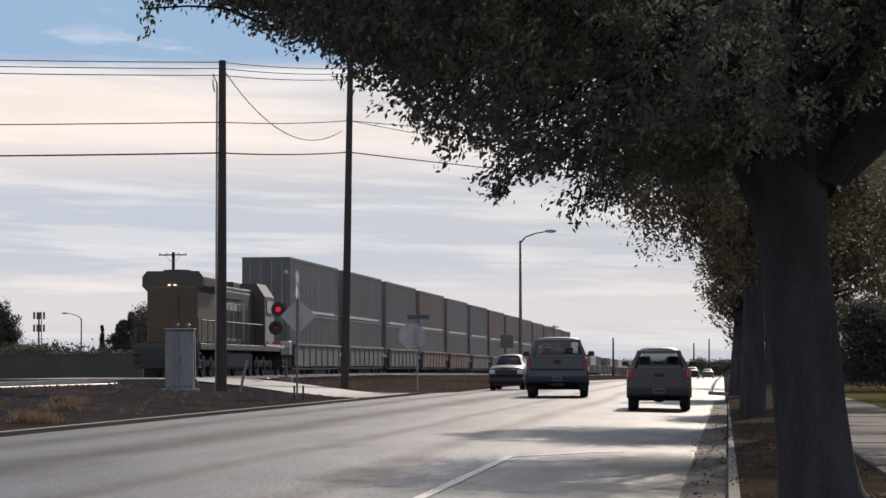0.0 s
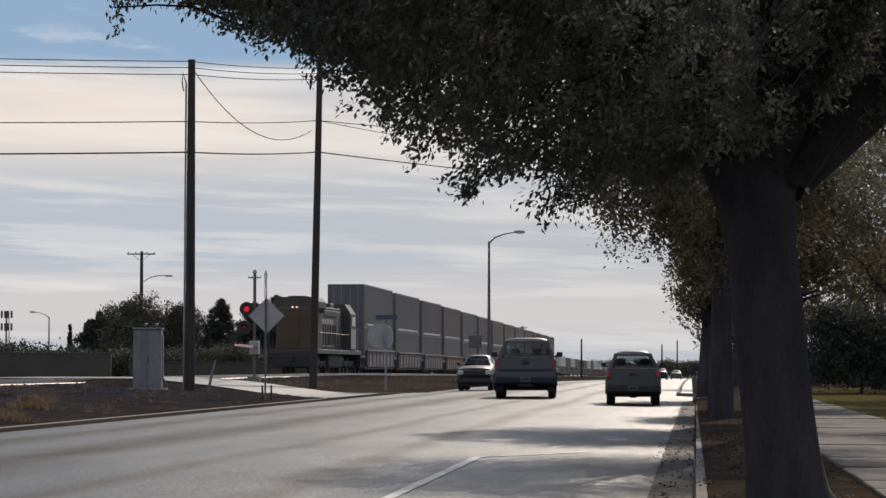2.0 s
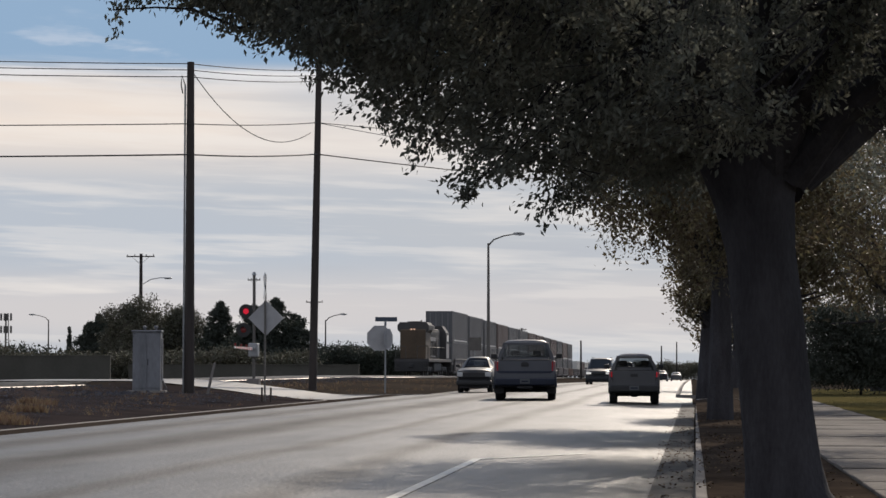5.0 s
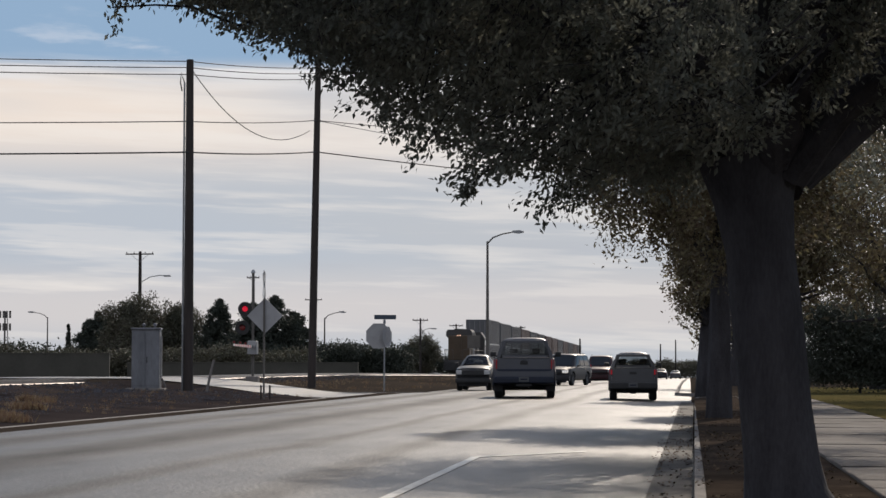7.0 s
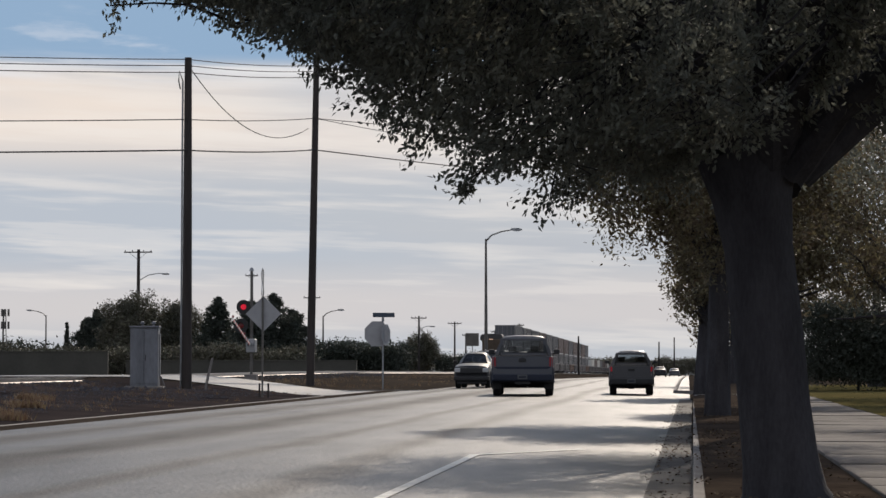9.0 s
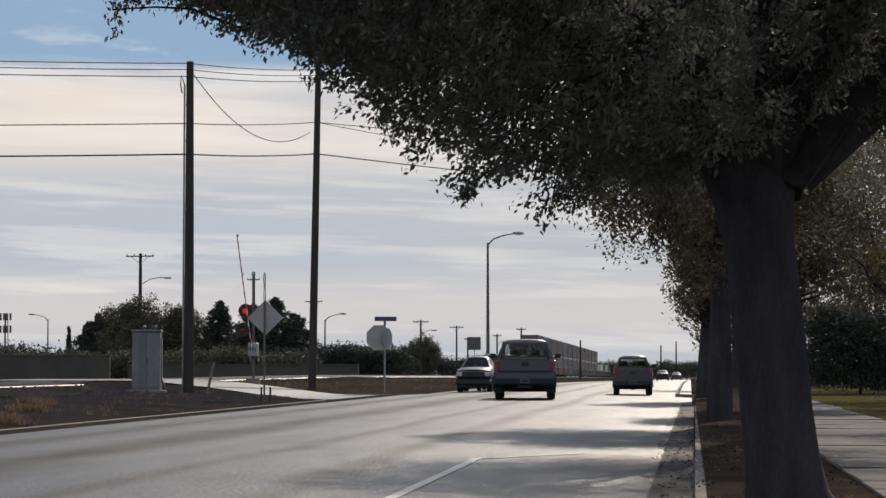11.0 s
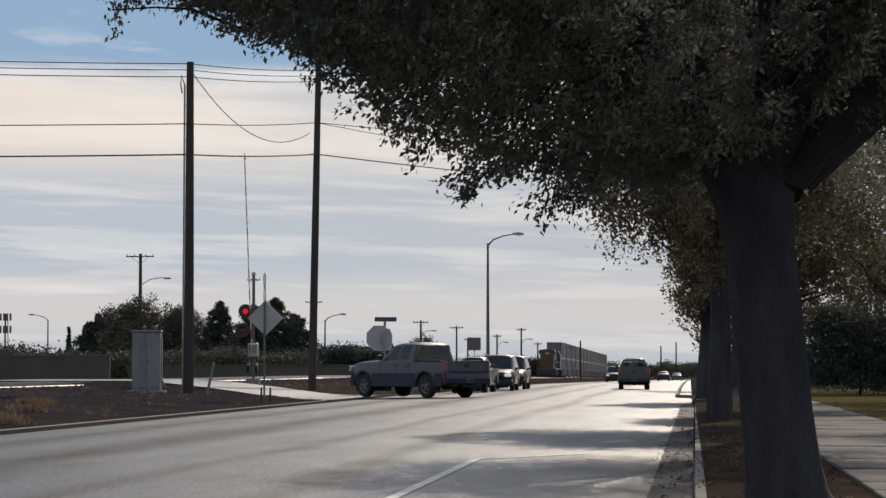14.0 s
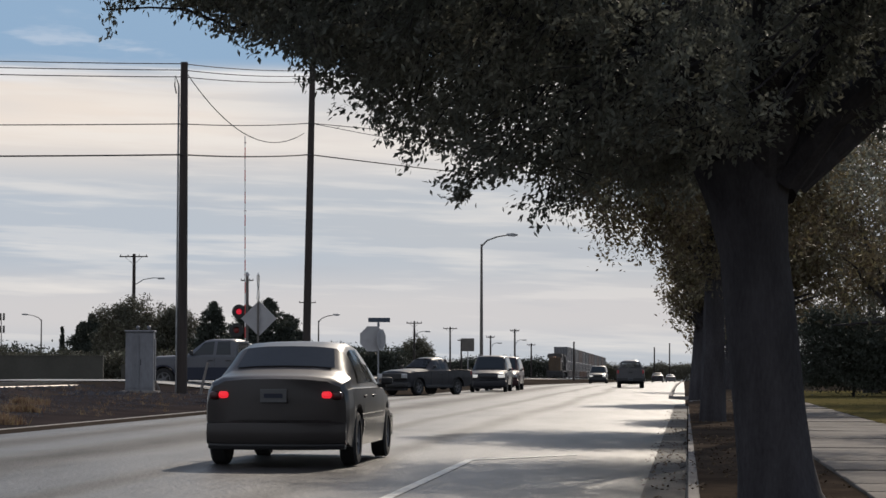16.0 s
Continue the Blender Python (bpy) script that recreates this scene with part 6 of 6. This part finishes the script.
def hedge(name, x0, x1, y, h, d, mat, label, seed, leaf=0.2, n=200, zb=0.1):
    rs = np.random.RandomState(seed)
    h -= dip(y)
    ob = thing(name, label, "hedge", at=((x0 + x1) / 2, y, zb + dip(y)))
    xs = rs.uniform(x0 - (x0 + x1) / 2, x1 - (x0 + x1) / 2, n)
    top = np.array([h * (0.85 + 0.3 * noise.noise(Vector((x * 0.25, seed, 0)))) for x in xs])
    C = np.stack([xs, rs.uniform(-d / 2, d / 2, n), top * rs.uniform(0.05, 1, n) ** 0.7], axis=1)
    pts = np.repeat(C, 26, axis=0) + rs.normal(size=(n * 26, 3)) * [leaf * 1.8, leaf * 1.5, leaf]
    leaf_mesh("foliage", pts, leaf, mat, seed, ob, 0.1)
    for k in range(max(3, int((x1 - x0) / 4))):
        bm = bmn()
        x = x0 + (x1 - x0) * (k + 0.5) / max(3, int((x1 - x0) / 4)) - (x0 + x1) / 2
        rod(bm, (x, 0, -0.1), (x + 0.1, 0, h * 0.6), 0.06, 0.03, 6)
        part("stem", bm, BARK, ob)
    return ob


hedge("hedge", 4.5, 17, 96, 3.6, 3.0, LEAF_DARK, "dense dark hedge behind the lawn", 31, 0.13, 5200)


def marker_stand(at):
    ob = thing("mailbox", "small dark mailbox on two thin posts", "mailbox", at=at)
    for s_ in (-0.12, 0.12):
        bm = bmn(); box(bm, s_, 0, 0.42, 0.045, 0.045, 0.86, 0.008); part("post", bm, WOOD_POLE, ob)
    bm = bmn(); box(bm, 0, 0, 0.92, 0.28, 0.42, 0.2, 0.06); part("box", bm, DARK_POLE, ob)


marker_stand((0.72, 71, 0.14))
# across the railway
round_tree("far_tree", (-53.7, 232, 0.0), 7.9, 3.1, 0.6, LEAF_OLIVE, "rounded dark olive tree beyond the railway", 41, 0.26, 420, 80, 0.3, group="far trees")
round_tree("far_tree", (-50.2, 236, 0.0), 7.5, 2.7, 0.6, LEAF_OLIVE, "reddish olive tree beyond the railway", 42, 0.26, 360, 80, 0.3, group="far trees")
for i, (x, y, h, r) in enumerate(((-44.5, 228, 7.0, 1.5), (-45.6, 230, 4.6, 1.3), (-42.6, 230, 4.8, 1.6), (-40.9, 226, 6.7, 2.1), (-39.2, 228, 7.3, 2.3), (-37.6, 230, 5.9, 1.8), (-59.3, 240, 6.1, 1.3), (-60.8, 242, 5.2, 1.1), (-57.6, 238, 5.4, 1.5))):
    conifer("conifer", (x, y, 0.0), h + 0.3, r * 2.3, LEAF_DARK, "dark ragged conifer beyond the railway", 50 + i, 0.26, 320, 60)
for i, (x, y, h) in enumerate(((-77.9, 300, 6.2), (-74.3, 295, 6.6), (-72.9, 295, 5.0))):
    conifer("cypress", (x, y, 0.0), h, 0.6, LEAF_DARK, "slim dark cypress beyond the railway", 60 + i, 0.24, 160, 40, columnar=True)
round_tree("far_tree", (-38.0, 345, 0.0), 5.7, 2.6, 1.0, LEAF_OLIVE, "small rounded tree beside a distant pole", 44, 0.3, 240, 60, 0.25, group="far trees")
round_tree("far_tree", (-79.6, 262, 0.0), 8.4, 2.2, 0.5, LEAF_DARK, "dark tree at the edge of the far lot", 45, 0.28, 300, 60, 0.25, group="far trees")
hedge("hedge", -105, -60, 210, 3.2, 4, LEAF_OLIVE, "long olive green shrub row beyond the railway", 32, 0.28, 2400)
hedge("hedge", -60, -34, 215, 2.6, 4, LEAF_OLIVE, "olive green shrub row beyond the railway", 33, 0.28, 1700)
hedge("hedge", -36.5, -27.5, 235, 3.3, 4, LEAF_DARK, "dark shrub clump beyond the railway", 34, 0.28, 900)
hedge("hedge", -60, -24, 460, 2.9, 5, LEAF_DARK, "far dark tree line", 35, 0.4, 1500)
hedge("hedge", -30, 60, 700, 2.6, 8, LEAF_OLIVE, "far dark tree line along the horizon", 36, 0.45, 3600)
hedge("hedge", -180, -60, 480, 4.5, 6, LEAF_DARK, "far dark tree line along the horizon", 37, 0.9, 900)


def block_wall(x0, x1, y, h, label):
    ob = thing("block_wall", label, "wall", at=((x0 + x1) / 2, y, dip(y) - 0.05))
    bm = bmn(); box(bm, 0, 0, h / 2, x1 - x0, 0.25, h); part("wall", bm, BLOCK_WALL, ob)
    bm = bmn(); box(bm, 0, 0, h + 0.05, x1 - x0 + 0.05, 0.34, 0.1, 0.01); part("coping", bm, BLOCK_WALL, ob)


block_wall(-85, -45, 186, 2.2, "long low olive grey block wall beyond the railway")
block_wall(-44.5, -26, 190, 1.5, "low olive grey block wall beyond the railway")
far_house((-76, 225, dip(225) - 0.05), 14, 9, 2.9, "low tan house behind the wall")


# ---- assemble the train ----
loco = locomotive()
cont_a = container(CONT_GREY, "grey corrugated shipping container on a well car")
cont_b = container(CONT_BROWN, "brown corrugated shipping container on a well car")
cont_c = container(CONT_WHITE, "pale corrugated shipping container on a well car")
car_a = well_car(WELL, "pale well car carrying stacked containers")
car_b = well_car(WELL_DARK, "red-brown well car carrying stacked containers")
TRAIN = [(loco, -1.1, 0.0)]
UNIT = 18.3
used = set()


def take(src, along, up):
    if src not in used:
        used.add(src)
        ob = src
    else:
        ob = copy_thing(src, Matrix.Identity(4))
    TRAIN.append((ob, along, up))


for i in range(34):
    y0 = 21.35 + UNIT * i
    take(car_b if i in (3, 4, 8, 12) or i > 20 else car_a, y0, 0.0)
    gap = (UNIT - 16.15) / 2
    if i < 13:
        take(cont_a, y0 + gap, 0.42)
        take((cont_a, cont_a, cont_a, cont_b)[i % 4] if i not in (6, 7, 9) else cont_b, y0 + gap, 3.34)
    elif i % 5 != 3:
        take((cont_c, cont_a, cont_c, cont_b)[i % 4], y0 + gap, 0.42)


def stand(x, y, heading=0.0, z=None):
    """A vehicle's pose on the road; heading in degrees turned left from straight ahead."""
    return pose(x, y, road_z(x) + dip(y) if z is None else z, 0, 0, heading)


def rear_axle(x, y, heading, back, z=None):
    """The pose whose rear axle stands at x, y."""
    a = radians(heading)
    return stand(x + math.sin(a) * back, y - math.cos(a) * back, heading, road_z(x) + dip(y) if z is None else z)


def roll(ob, rows, r):
    """Turn a vehicle's wheels by the way that it goes; rows begin with seconds, x and y."""
    way = [0.0]
    for a, b in zip(rows, rows[1:]):
        way.append(way[-1] + math.hypot(b[1] - a[1], b[2] - a[2]))
    last = FPS * 16
    turned = [math.degrees(float(np.interp(i / FPS, [q[0] for q in rows], way)) / r) for i in range(last + 1)]
    keep = [0]
    for i in range(1, last + 1):
        if turned[i] - turned[keep[-1]] > 82:
            keep.append(max(i - 1, keep[-1] + 1))
    if keep[-1] != last:
        keep.append(last)
    for hub in [o for o in ob.children if o.name.startswith("wheel") and o.type == 'EMPTY']:
        at = hub.location.copy()
        walk(hub, [(i / FPS, pose(*at, -turned[i], 0, 0)) for i in keep])


def train_y(t):
    return 103.6 + 20.6 * t + 0.075 * t * t


def motions():
    times = range(17)
    for ob, along, up in TRAIN:
        walk(ob, [(t, pose(TRACK_X, train_y(t) + along, RAIL_Z + up + dip(train_y(t) + along + 9))) for t in times])
    # the gate lifts once the train has gone
    at = Vector((GATE.x - 0.02, GATE.y - 0.32, GATE.z + 1.6))
    walk(gate, [(t, pose(*at, -a, 0, 6)) for t, a in ((0, 0), (8.3, 0), (9.0, 6), (10.2, 20), (11.4, 33.5), (12.5, 44), (13.5, 56), (14.5, 67), (16.0, 85))])
    grey = ((0, -1.64, 62.6), (0.5, -1.64, 65.6), (1, -1.67, 68.1), (1.5, -1.70, 70.6), (2, -1.73, 73.0), (3, -1.79, 75.8), (4, -1.81, 77.6), (7, -1.91, 82.6), (9, -2.08, 89.6),
            (11.5, -2.47, 104.6), (12.5, -2.73, 114.2), (14, -2.90, 126.6), (15, -3.05, 135.2), (16, -3.13, 144.6))
    walk(pickup_grey, [(t, stand(x, y, 1.5)) for t, x, y in grey])
    roll(pickup_grey, grey, 0.35)
    turning = ((0, -5.75, 84.9, 3), (10.8, -5.75, 84.9, 3), (11.4, -5.8, 85.4, 7), (12, -6.05, 86.4, 13), (12.5, -6.35, 87.5, 19.5), (13, -6.85, 89.0, 27), (13.5, -7.85, 90.5, 35), (14, -9.25, 92.3, 44),
               (14.5, -11.05, 94.5, 53), (15, -13.5, 96.8, 64), (15.5, -15.8, 98.5, 76), (16, -17.33, 99.3, 84))
    walk(pickup_white, [(t, rear_axle(x, y, h, 1.33, side_height(x, y) if x < KL else None)) for t, x, y, h in turning])
    roll(pickup_white, turning, 0.447)
    leaving = ((0, -9.85, 114.4, 0), (13.2, -9.85, 114.4, 0), (14, -9.85, 113.3, 3), (14.5, -9.92, 112.2, 6), (15, -10.05, 110.7, 11), (15.5, -10.36, 109.3, 18), (16, -10.66, 107.9, 30))
    walk(pickup_oncoming, [(t, rear_axle(x, y, 180 - h, 1.15)) for t, x, y, h in leaving])
    roll(pickup_oncoming, leaving, 0.35)
    walk(suv_white, [(t, stand(x, y, h)) for t, x, y, h in ((0, -6.2, 290, 180), (3.5, -6.0, 195, 180), (6.5, -5.9, 146, 170), (7.5, -7.6, 134, 165), (8.2, -8.9, 126.5, 172), (9.3, -9.4, 121.6, 180), (16, -9.4, 121.6, 180))])
    walk(suv_red, [(t, stand(x, y, 180)) for t, x, y in ((0, -6.0, 340), (3.5, -5.8, 240), (6.5, -5.4, 170), (7.5, -6.4, 147), (8.0, -7.7, 141), (8.7, -8.9, 134), (9.5, -9.35, 129.5), (16, -9.35, 129.5))])
    passing = [(t, -4.72, 27.8 - 13.0 * (16 - t)) for t in (0, 4, 8, 12, 14, 15, 16)]
    walk(sedan, [(t, stand(x, y, 0)) for t, x, y in passing])
    roll(sedan, passing, 0.32)
    walk(far_car_a, [(t, stand(-3.9, 300 + 4.0 * t)) for t in (0, 8, 16)])
    walk(far_car_b, [(t, stand(-2.4, 380 + 4.0 * t)) for t in (0, 8, 16)])
    walk(far_car_c, [(t, stand(-8.2, 470 - 14.5 * t, 180)) for t in (0, 8, 16)])


motions()
